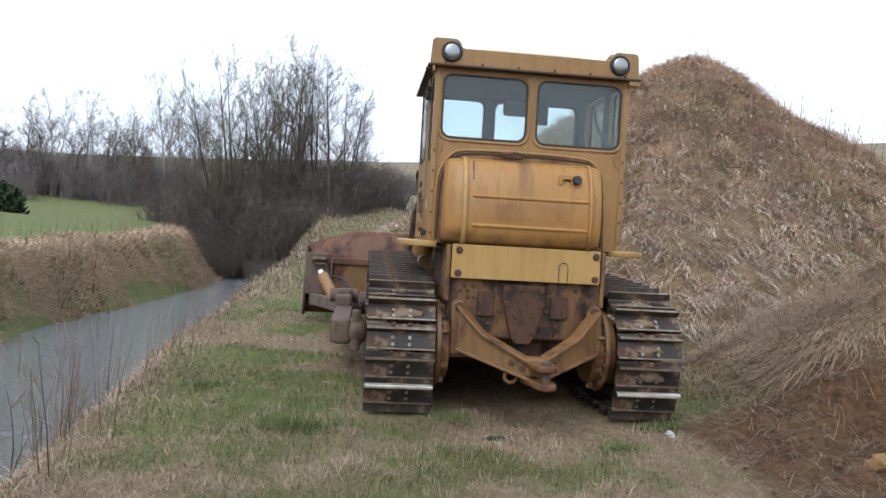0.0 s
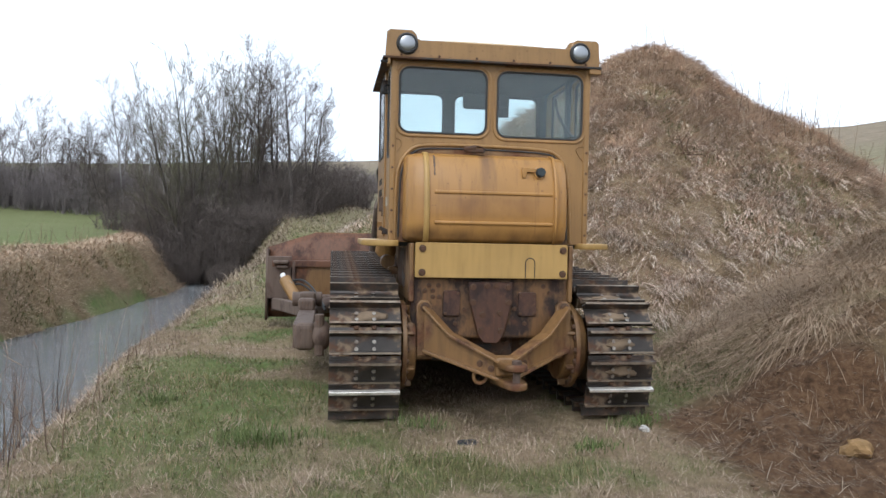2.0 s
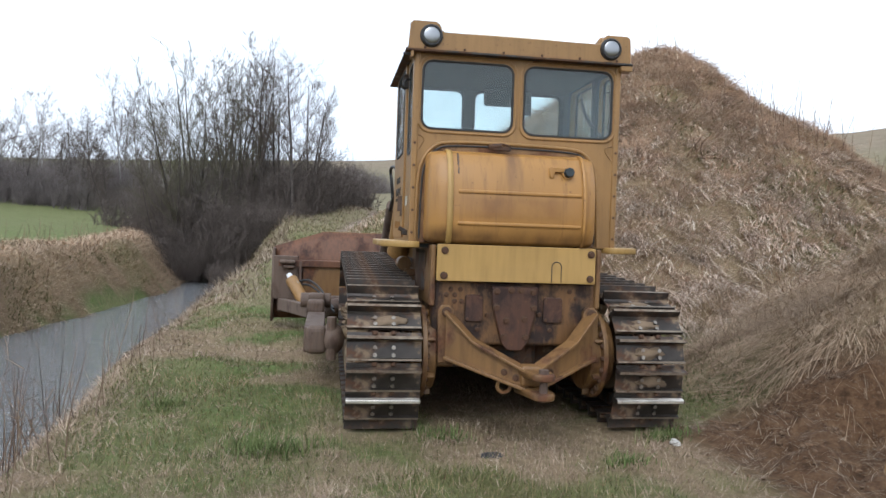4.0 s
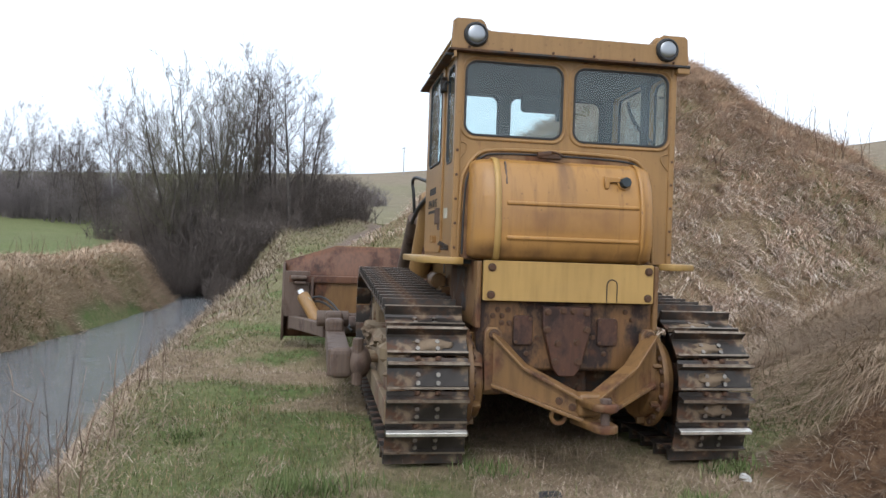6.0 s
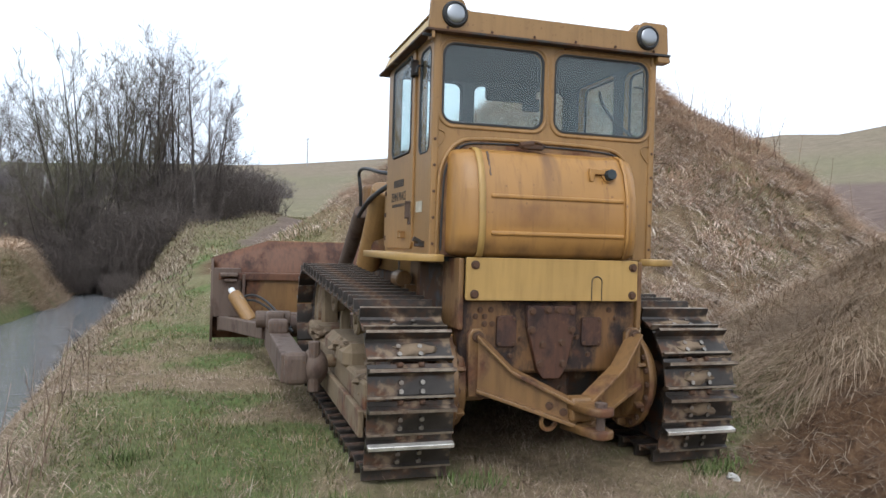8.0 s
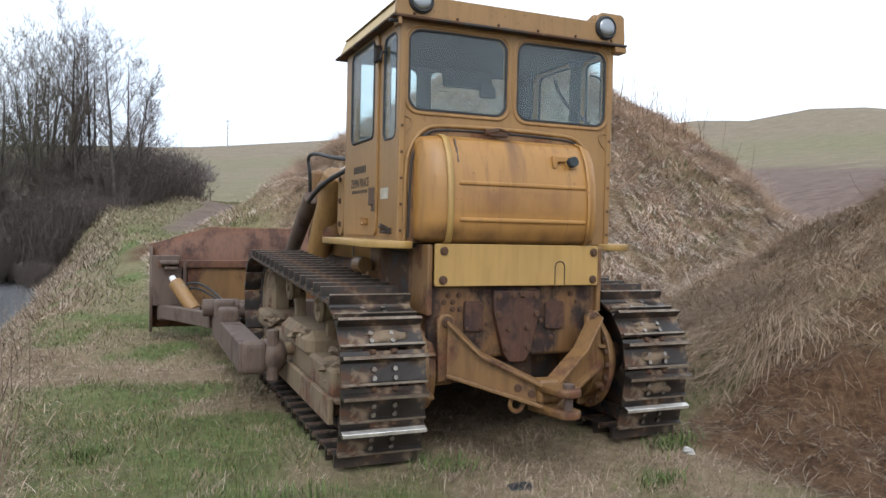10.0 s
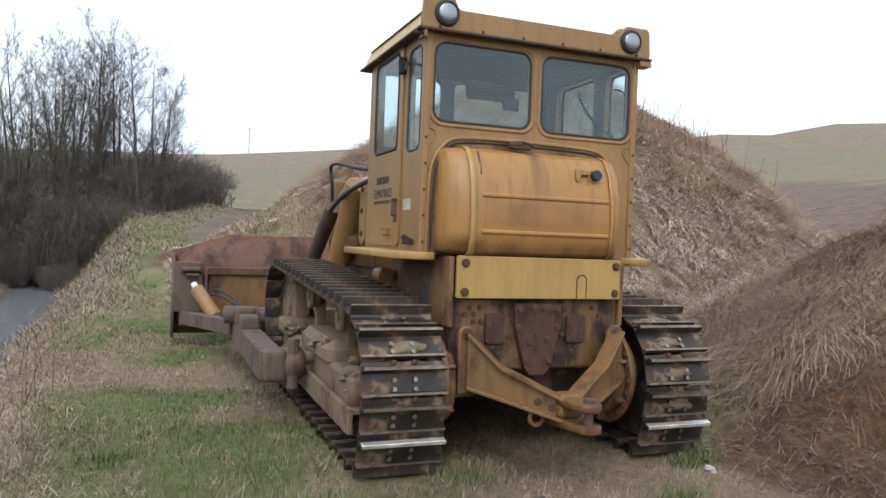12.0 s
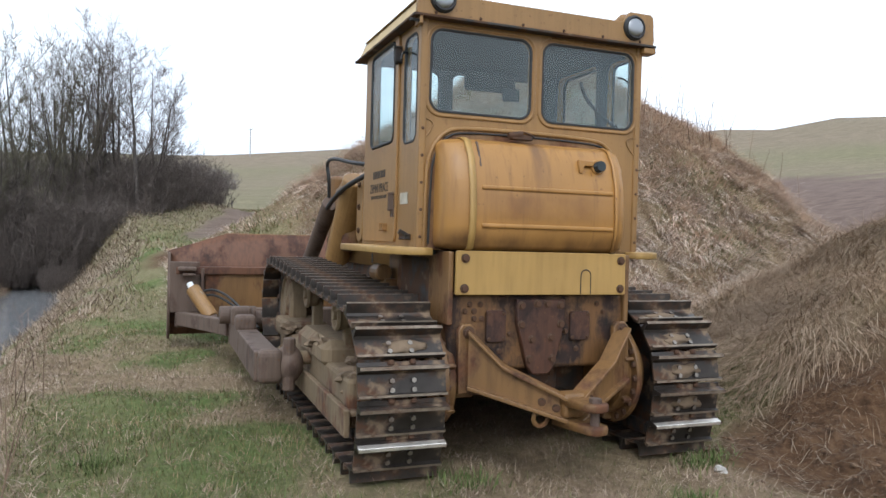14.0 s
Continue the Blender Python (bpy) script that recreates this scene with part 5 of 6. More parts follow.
# -- drawbar --
drawbar = part("drawbar", box((-0.04, -0.13, 0.36), (0.10, -0.02, 0.50), 0.02), M_yellow_dirty, dozer, "dirty yellow V-shaped drawbar with clevis and pin")
for s in (-1, 1):
    x0 = -0.505 if s < 0 else 0.545
    # web and two flanges from the mounting to the clevis
    A, B = Vector((x0, 0.17, 0.62)), Vector((0.03 - 0.02 * -s, -0.10, 0.40))
    bm = bmesh.new()
    d = (B - A).normalized()
    nrm = Vector((0, 0, 1)).cross(d).normalized()
    for (h0, h1, w) in ((0.235, 0.07, 0.014), ):
        vs = []
        for P, h, up, dn in ((A, h0, 0.20, -0.115), (A + (B - A) * 0.35, 0, 0.085, -0.095), (B, h1, 0.06, -0.06)):
            vs.append([P + nrm * e * w + Vector((0, 0, u)) for e in (-1, 1) for u in (dn, up)])
        vv = [[bm.verts.new(p) for p in row] for row in vs]
        for r0, r1 in zip(vv, vv[1:]):
            for i, j in ((0, 1), (1, 3), (3, 2), (2, 0)):
                bm.faces.new((r0[i], r0[j], r1[j], r1[i]))
        bm.faces.new((vv[0][0], vv[0][2], vv[0][3], vv[0][1]))
        bm.faces.new((vv[-1][0], vv[-1][1], vv[-1][3], vv[-1][2]))
    bmesh.ops.recalc_face_normals(bm, faces=bm.faces)
    arm = part("arm", bm, M_yellow_dirty, drawbar)
    for top in (0, 1):
        prs = [(A, 0.20, -0.115), (A + (B - A) * 0.35, 0.085, -0.095), (B, 0.06, -0.06)]
        bm = bmesh.new()
        rows = []
        for P, up, dn in prs:
            zc = up if top else dn
            rows.append([bm.verts.new(P + nrm * e * 0.055 + Vector((0, 0, zc + t))) for e, t in ((-1, -0.012), (1, -0.012), (1, 0.012), (-1, 0.012))])
        for r0, r1 in zip(rows, rows[1:]):
            for i in range(4):
                bm.faces.new((r0[i], r0[(i + 1) % 4], r1[(i + 1) % 4], r1[i]))
        bm.faces.new(rows[0][::-1])
        bm.faces.new(rows[-1])
        bmesh.ops.recalc_face_normals(bm, faces=bm.faces)
        bevel(bm, 0.005, 2)
        part("flange", bm, M_yellow_dirty, arm)
    pts = [(x0 - 0.055, 0.455), (x0 + 0.06, 0.47), (x0 + 0.055, 0.60), (x0 + 0.05, 0.83), (x0 + 0.02, 0.862), (x0 - 0.035, 0.862), (x0 - 0.06, 0.83)]
    mp = part("mounting_plate", plate(pts, (), 0.045, 0.008, back(0.205)), M_yellow_dirty, arm)
    bolt(mp, x0, 0.182, 0.815, 1.35), bolt(mp, x0 + (0.03 if s < 0 else -0.03), 0.182, 0.487, 1.35)
    for f in (0.72, 0.86):
        P = A + (B - A) * f
        bolt(arm, P.x, P.y - 0.014, P.z - 0.02, 0.9, 0, math.degrees(math.atan2(d.y, d.x)) + (0 if s < 0 else 180))
for z in (0.325, 0.450):
    out = [(-0.06, -0.03), (0.125, -0.03), (0.150, -0.15)] + [(0.074 + 0.076 * math.cos(a), -0.262 - 0.070 * math.sin(a)) for a in np.linspace(0, math.pi, 10)]
    part("clevis_plate", plate(out, (), 0.048, 0.012, Matrix.Translation((0, 0, z))), M_yellow_dirty, drawbar)
part("hitch_pin", cyl((0.074, -0.265, 0.465), (0.074, -0.265, 0.50), 0.036, seg=6, w=0.004, bm=cyl((0.074, -0.265, 0.29), (0.074, -0.265, 0.48), 0.026)), M_arm_rust, drawbar, "rusty vertical hitch pin")
part("tow_eye", ring([(0.045 * math.cos(a), 0.045 * math.sin(a)) for a in np.linspace(0, 2 * math.pi, 24, endpoint=False)], 0.014, Matrix.Translation((-0.13, -0.02, 0.345)) @ BACK), M_yellow_dirty, drawbar)

# -- fuel tank --
def tank_body():
    """Rounded tank: fuller below, sloping in towards its top."""
    bm = bmesh.new()
    prof = [(0.55, 1.95), (0.34, 1.95), (0.27, 1.925), (0.205, 1.83), (0.165, 1.69), (0.150, 1.52), (0.155, 1.40), (0.185, 1.31), (0.24, 1.285), (0.55, 1.285)]
    xs = [(-0.665, 0.35), (-0.64, 0.16), (-0.585, 0.055), (-0.51, 0.0), (0.44, 0.0), (0.505, 0.055), (0.555, 0.16), (0.575, 0.35)]
    rows = []
    for x, inset in xs:
        rows.append([bm.verts.new((x, 0.55 - (0.55 - y) * (1 - inset), 1.62 + (z - 1.62) * (1 - inset * 0.25))) for y, z in prof])
    for r0, r1 in zip(rows, rows[1:]):
        for i in range(len(prof) - 1):
            bm.faces.new((r0[i], r0[i + 1], r1[i + 1], r1[i]))
    bm.faces.new(rows[0][::-1])
    bm.faces.new(rows[-1])
    bmesh.ops.recalc_face_normals(bm, faces=bm.faces)
    bevel(bm, 0.012, 2, 20)
    return bm


tank = part("fuel_tank", tank_body(), M_yellow_tank, dozer, "rust-stained yellow steel fuel tank with pressed ribs", True)
strap_prof = [(0.40, 1.958), (0.335, 1.958), (0.264, 1.932), (0.198, 1.834), (0.158, 1.692), (0.143, 1.52), (0.148, 1.398), (0.18, 1.302), (0.24, 1.276)]


def strap(x, w):
    bm = bmesh.new()
    a = [bm.verts.new((x - w, y - 0.004, z)) for y, z in strap_prof]
    b = [bm.verts.new((x + w, y - 0.004, z)) for y, z in strap_prof]
    for i in range(len(a) - 1):
        bm.faces.new((a[i], b[i], b[i + 1], a[i + 1]))
    bmesh.ops.recalc_face_normals(bm, faces=bm.faces)
    bmesh.ops.solidify(bm, geom=bm.faces[:], thickness=0.008)
    return bm


part("strap", strap(-0.512, 0.020), M_yellow_plate, tank, "light yellow tank strap", True)
part("strap", strap(0.455, 0.014), M_yellow_tank, tank, "", True)
for z, y in ((1.655, 0.156), (1.435, 0.146)):
    part("rib", box((-0.455, y - 0.005, z - 0.013), (0.43, y + 0.03, z + 0.013), 0.009, 3), M_yellow_tank, tank, "", True)
part("weld_seam", tube([(-0.455 + 0.004 * (k % 2), 0.262 - 0.0135 * k + 0.0005 * k * k, 1.925 - 0.021 * k) for k in range(8)], 0.007, 6), M_arm_rust, tank, "rusty lumpy weld seam")
capb = cyl((0.335, 0.215, 1.815), (0.335, 0.145, 1.822), 0.038, 0.034, 8, 0.004)
part("filler_cap", capb, M_dark, tank, "dark filler cap")
part("cap_collar", cyl((0.335, 0.23, 1.813), (0.335, 0.185, 1.817), 0.052, 0.046, 20, 0.004), M_yellow_tank, tank)
part("cap_bracket", plate([(0.20, 1.775), (0.225, 1.775), (0.235, 1.82), (0.30, 1.82), (0.30, 1.85), (0.20, 1.855)], (), 0.03, 0.004, back(0.195)), M_yellow_tank, tank)
latch = part("latch", box((-0.20, 0.30, 1.965), (-0.06, 0.345, 1.995), 0.006, 2, None, cyl((-0.22, 0.315, 1.985), (-0.13, 0.315, 2.0), 0.02, seg=12)), M_chain, tank, "dark grimy latch on the tank's top edge")
part("lever", tube([(-0.15, 0.31, 2.0), (-0.13, 0.305, 2.03), (-0.05, 0.30, 1.985)], 0.006, 6), M_chain, latch)

# -- cab --
CX0, CX1, CY0, CY1, CZ0, CZ1 = -0.765, 0.775, 0.395, 1.63, 1.285, 2.665
W1 = (-0.702, 2.108, -0.038, 2.594)
W2 = (0.046, 2.100, 0.718, 2.596)
rear = plate([(CX0, CZ0), (CX1, CZ0), (CX1, CZ1), (CX0, CZ1)], [rrect(*W1, 0.075), rrect(*W2, 0.075)], 0.05, 0.006, back(CY0 + 0.025))
cab = part("cab", rear, M_yellow, dozer, "yellow steel cab with rounded dark-gasket windows")


def window(parent, rect, r, m, label=""):
    """Gasket and pane in a wall; the plate plane of m is the wall's outer face."""
    g = part("window_gasket", ring(rrect(*rect, r, 8), 0.0105, m), M_rubber, parent, label, True)
    p = part("pane", plate(rrect(rect[0] - 0.005, rect[1] - 0.005, rect[2] + 0.005, rect[3] + 0.005, r, 8), (), 0.006, 0.001, m), M_glass, parent)
    p.visible_shadow = False
    return g


for w in (W1, W2):
    window(cab, w, 0.075, back(CY0 + 0.006))
    part("window_surround", ring(rrect(w[0] - 0.024, w[1] - 0.024, w[2] + 0.024, w[3] + 0.024, 0.09, 8), 0.012, back(CY0 + 0.002)), M_yellow, cab, "", True)
# recess border round the tank
rec = [(-0.72, 1.30), (-0.72, 1.72), (-0.70, 1.86), (-0.62, 1.985), (-0.50, 2.025), (0.42, 2.02), (0.54, 1.975), (0.625, 1.83), (0.64, 1.30)]
part("recess_border", tube([(x, CY0 - 0.004, z) for x, z in rec], 0.013, 8), M_yellow, cab, "", True)
# darker panel paints shade into the recess behind the tank
part("recess_shadow_panel", plate([(-0.70, 1.29), (-0.70, 1.73), (-0.68, 1.85), (-0.61, 1.96), (-0.50, 2.005), (0.42, 2.0), (0.53, 1.955), (0.605, 1.83), (0.62, 1.29)], (), 0.012, 0.002, back(CY0 - 0.004)), M_yellow_dirty, cab, "dirty yellow panel, darker for the shade behind the tank")
rec2 = [(-0.695, 1.32), (-0.69, 1.73), (-0.672, 1.845), (-0.60, 1.958), (-0.50, 1.998), (0.42, 1.993), (0.525, 1.95), (0.595, 1.82), (0.61, 1.32)]
part("recess_seal", tube([(x, CY0 - 0.012, z) for x, z in rec2], 0.007, 6), M_rubber, cab, "dark rubber seal round the tank recess", True)
part("seam", tube([(-0.745, CY0 - 0.003, 2.06), (-0.62, CY0 - 0.003, 2.06), (-0.745, CY0 - 0.003, 1.93)], 0.004, 4), M_yellow, cab)
part("seam", tube([(0.755, CY0 - 0.003, 2.05), (0.60, CY0 - 0.003, 2.055), (0.755, CY0 - 0.003, 1.92)], 0.004, 4), M_yellow, cab)
for x in (CX0 + 0.018, CX1 - 0.018):
    part("corner_post", box((x - 0.022, CY0 - 0.012, CZ0), (x + 0.022, CY0 + 0.05, CZ1), 0.012, 3), M_yellow, cab)
    for z in np.linspace(1.36, 2.0, 5):
        bolt(cab, x, CY0 - 0.012, z, 0.35)

# side walls with a narrow window and a door window each
D = (0.86, 1.975, 1.40, 2.615)
Q = (0.455, 1.935, 0.70, 2.585)
for s, X in ((-1, CX0), (1, CX1)):
    wall = part("side_wall", plate([(CY0 + 0.05, CZ0), (CY1, CZ0), (CY1 - 0.02, CZ1), (CY0 + 0.05, CZ1)], [rrect(*D, 0.06), rrect(*Q, 0.06)], 0.045, 0.005, side(X - 0.0225 * s)), M_yellow, cab)
    window(wall, Q, 0.06, side(X - 0.006 * s))
    door = part("door", plate(rrect(0.785, CZ0 + 0.035, 1.555, CZ1 - 0.015, 0.05), [rrect(D[0] - 0.012, D[1] - 0.012, D[2] + 0.012, D[3] + 0.012, 0.06)], 0.018, 0.005, side(X + 0.007 * s)), M_yellow, cab, "yellow cab door with tall window")
    window(door, D, 0.06, side(X + 0.012 * s))
    part("door_handle", box((X + s * 0.02, 0.812, 1.53), (X + s * 0.04, 0.838, 1.63), 0.009, 3, None, box((X + s * 0.005, 0.80, 1.49), (X + s * 0.022, 0.845, 1.56), 0.006)), M_arm_rust, door, "rusty door handle")
    part("lower_hinge", box((X + s * 0.01, 0.95, 1.40), (X + s * 0.04, 1.03, 1.435), 0.008), M_yellow, door)
    lk = part("mirror_bracket", tube([(X, 0.66, 2.50), (X + s * 0.05, 0.62, 2.50), (X + s * 0.055, 0.60, 2.44)], 0.008, 6), M_rubber, cab)
    part("hinge", box((X + s * 0.012, 0.755, 2.46), (X + s * 0.035, 0.795, 2.55), 0.010, 2), M_chain, wall, "dark rusty door hinge")
    part("drip_bracket", box((X - 0.02, CY0 - 0.06, 2.60), (X + 0.05 * s + 0.02, CY0 + 0.03, 2.64), 0.006), M_yellow, wall)
    part("stub", cyl((X + s * 0.02, CY0 - 0.03, 2.62), (X + s * 0.085, CY0 - 0.03, 2.62), 0.010, seg=8), M_rubber, wall)
    part("grab_latch", box((X + s * 0.004, 0.50, 1.345), (X + s * 0.03, 0.62, 1.37), 0.006, 2, None, cyl((X, 0.55, 1.36), (X + s * 0.06, 0.55, 1.39), 0.016, seg=10)), M_chain, wall)
# front wall with two windows, floor, lining
F1, F2 = (-0.70, 1.75, -0.19, 2.63), (-0.09, 1.75, 0.70, 2.63)
fw = part("front_wall", plate([(CX0 + 0.045, CZ0), (CX1 - 0.045, CZ0), (CX1 - 0.045, CZ1), (CX0 + 0.045, CZ1)], [rrect(*F1, 0.07), rrect(*F2, 0.07)], 0.04, 0.005, back(CY1 - 0.03)), M_dark, cab)
for w in (F1, F2):
    window(fw, w, 0.07, back(CY1 - 0.012))
part("cab_floor", box((CX0 + 0.03, CY0 + 0.05, CZ0 - 0.03), (CX1 - 0.03, CY1 - 0.05, CZ0 + 0.02), 0.005), M_dark, cab)
for s, X in ((-1, CX0 + 0.048), (1, CX1 - 0.048)):
    part("lining", plate([(CY0 + 0.055, CZ0 + 0.03), (CY1 - 0.055, CZ0 + 0.03), (CY1 - 0.055, CZ1 - 0.01), (CY0 + 0.055, CZ1 - 0.01)], [rrect(D[0] - 0.01, D[1] - 0.01, D[2] + 0.01, D[3] + 0.01, 0.06), rrect(Q[0] - 0.01, Q[1] - 0.01, Q[2] + 0.01, Q[3] + 0.01, 0.06)], 0.008, 0.001, side(X)), M_dark, cab)
part("rear_lining", plate([(CX0 + 0.05, CZ0 + 0.03), (CX1 - 0.05, CZ0 + 0.03), (CX1 - 0.05, CZ1 - 0.01), (CX0 + 0.05, CZ1 - 0.01)], [rrect(W1[0] - 0.01, W1[1] - 0.01, W1[2] + 0.01, W1[3] + 0.01, 0.08), rrect(W2[0] - 0.01, W2[1] - 0.01, W2[2] + 0.01, W2[3] + 0.01, 0.08)], 0.008, 0.001, back(CY0 + 0.055)), M_dark, cab)
part("headliner", box((CX0 + 0.04, CY0 + 0.06, CZ1 - 0.03), (CX1 - 0.04, CY1 - 0.05, CZ1 - 0.008), 0.008), M_dark, cab)
part("sun_visor", box((-0.03, CY1 - 0.16, 2.49), (0.40, CY1 - 0.10, 2.64), 0.03, 3), M_dark, cab, "dark padded sun visor")
part("rear_mirror", box((0.22, CY1 - 0.30, 2.40), (0.36, CY1 - 0.27, 2.50), 0.012, 2), M_dark, cab)
part("door_stay", tube([(0.70, 0.55, 2.14), (0.66, 0.9, 2.34), (0.69, 1.0, 2.52)], 0.013, 6), M_rubber, cab)

# roof with fascia and the two lamp housings
RZ0, RZ1 = 2.655, 2.785
rear_out = [(-0.815, RZ0), (0.825, RZ0), (0.832, 2.68), (0.822, 2.835), (0.80, 2.855), (0.645, 2.855), (0.622, 2.84), (0.60, 2.795), (0.575, RZ1), (-0.555, RZ1), (-0.58, 2.795), (-0.602, 2.84), (-0.625, 2.855), (-0.785, 2.855), (-0.808, 2.835), (-0.818, 2.68)]
roof = part("roof", plate(rear_out, (), 0.03, 0.006, back(0.352)), M_yellow, cab, "yellow cab roof with raised lamp housings")
bm = box((-0.815, 0.36, RZ0), (0.825, 1.69, RZ1), 0.012, 2)
for v in bm.verts:
    # the sides lean in towards the top
    v.co.x -= math.copysign(0.055, v.co.x) * max(0, v.co.z - RZ0) / (RZ1 - RZ0)
part("roof_shell", bm, M_roof, roof, "chalky yellow roof sides, paler for the sky light on them")
bm = bmesh.new()
n1, n2 = 9, 7
grid = [[bm.verts.new((-0.78 + 1.57 * i / n1, 0.40 + 1.25 * j / n2, RZ1 - 0.004 + 0.085 * (1 - (2 * i / n1 - 1) ** 4) * (1 - (2 * j / n2 - 1) ** 6))) for j in range(n2 + 1)] for i in range(n1 + 1)]
for i in range(n1):
    for j in range(n2):
        bm.faces.new((grid[i][j], grid[i + 1][j], grid[i + 1][j + 1], grid[i][j + 1]))
part("roof_crown", bm, M_roof, roof, "chalky roof skin, paler for the sky light on it", True)
part("roof_gutter", box((-0.835, 0.328, RZ0 - 0.014), (0.845, 1.705, RZ0 + 0.002), 0.004), M_chain, roof)
for s in (-1, 1):
    cxl = 0.664 * s + 0.006
    hs = box((cxl - 0.105 if s < 0 else cxl - 0.08, 0.36, RZ1 - 0.02), (cxl + 0.08 if s < 0 else cxl + 0.105, 0.60, 2.85), 0.03, 3)
    for v in hs.verts:
        if v.co.y > 0.5:
            v.co.z -= max(0, v.co.z - RZ1) * 0.85
    housing = part("lamp_housing", hs, M_yellow, roof)
    lamp = part("work_lamp", cyl((cxl, 0.345, 2.752), (cxl, 0.318, 2.752), 0.083, 0.078, 32, 0.006), M_rubber, roof, "round work lamp in black rubber surround")
    part("bezel", ring([(0.066 * math.cos(a), 0.066 * math.sin(a)) for a in np.linspace(0, 2 * math.pi, 36, endpoint=False)], 0.008, Matrix.Translation((cxl, 0.316, 2.752)) @ BACK), M_rubber, lamp)
    bm = bmesh.new()
    bmesh.ops.create_uvsphere(bm, u_segments=24, v_segments=12, radius=0.062)
    bmesh.ops.delete(bm, geom=[v for v in bm.verts if v.co.z < -0.002], context="VERTS")
    bm.transform(Matrix.Translation((cxl, 0.3175, 2.752)) @ Matrix.Rotation(radians(90), 4, "X") @ Matrix.Diagonal((1, 1, 0.22, 1)))
    part("reflector", bm, M_chrome, lamp, "silvery lamp glass", True)
for x in np.linspace(-0.7, 0.72, 6):
    bolt(roof, x, 0.336, RZ0 + 0.014, 0.35)
part("weld_run", tube([(0.10 + 0.03 * k, CY0 - 0.004, 2.632 + 0.004 * (k % 2)) for k in range(20)], 0.006, 4), M_yellow_dirty, cab)

# running boards
for s in (-1, 1):
    pts = [(0.70 * s, 0.285), (0.80 * s, 0.285), (0.955 * s, 0.40), (0.955 * s, 1.52), (0.70 * s, 1.52)]
    if s < 0:
        pts = pts[::-1]
    part("running_board", plate(pts, (), 0.045, 0.006, Matrix.Translation((0, 0, 1.275))), M_yellow_plate, dozer, "yellow running board under the cab")
part("cab_mount", box((-0.55, 0.5, 1.02), (0.55, 1.6, 1.27), 0.02), M_chain, dozer)
for s in (-1, 1):
    part("side_tank", box((0.56 * s - 0.07, 0.55, 0.92), (0.56 * s + 0.07, 1.1, 1.24), 0.03), M_chain, dozer)
    part("hose_box", cyl((0.70 * s, 1.25, 1.10), (0.70 * s, 1.45, 1.10), 0.06, seg=16, w=0.01), M_yellow_dirty, dozer)
    part("step_block", box((0.64 * s - 0.06, 1.2, 1.0), (0.64 * s + 0.06, 1.55, 1.06), 0.01), M_yellow_dirty, dozer)

# -- engine hood, intake, hydraulics --
hood_prof = [(-0.46, 1.10), (0.46, 1.10), (0.46, 1.80), (0.40, 1.93), (0.28, 1.985), (-0.28, 1.985), (-0.40, 1.93), (-0.46, 1.80)]
hood = part("engine_hood", plate(hood_prof, (), 2.25, 0.02, back(2.78)), M_yellow, dozer, "yellow engine hood ahead of the cab")
part("hood_seam", tube([(-0.465, 2.4, 1.12), (-0.465, 2.4, 1.80), (-0.405, 2.4, 1.935), (-0.28, 2.4, 1.99)], 0.008, 6), M_letters, hood)
part("radiator_guard", box((-0.52, 3.86, 1.0), (0.52, 4.02, 1.97), 0.04, 3), M_yellow_dirty, hood)
part("engine_block", box((-0.42, 1.7, 0.5), (0.42, 3.85, 1.12), 0.05), M_chain, hood)
intake = part("air_intake", cyl((-0.30, 2.75, 1.94), (-0.30, 2.75, 2.13), 0.062, seg=24), M_yellow_dirty, dozer, "mesh air intake with flat cap")
part("mesh_band", cyl((-0.30, 2.75, 2.13), (-0.30, 2.75, 2.19), 0.068, seg=24), M_bolt, intake)
part("cap", cyl((-0.30, 2.75, 2.19), (-0.30, 2.75, 2.21), 0.098, 0.09, 24, 0.004), M_chain, intake)
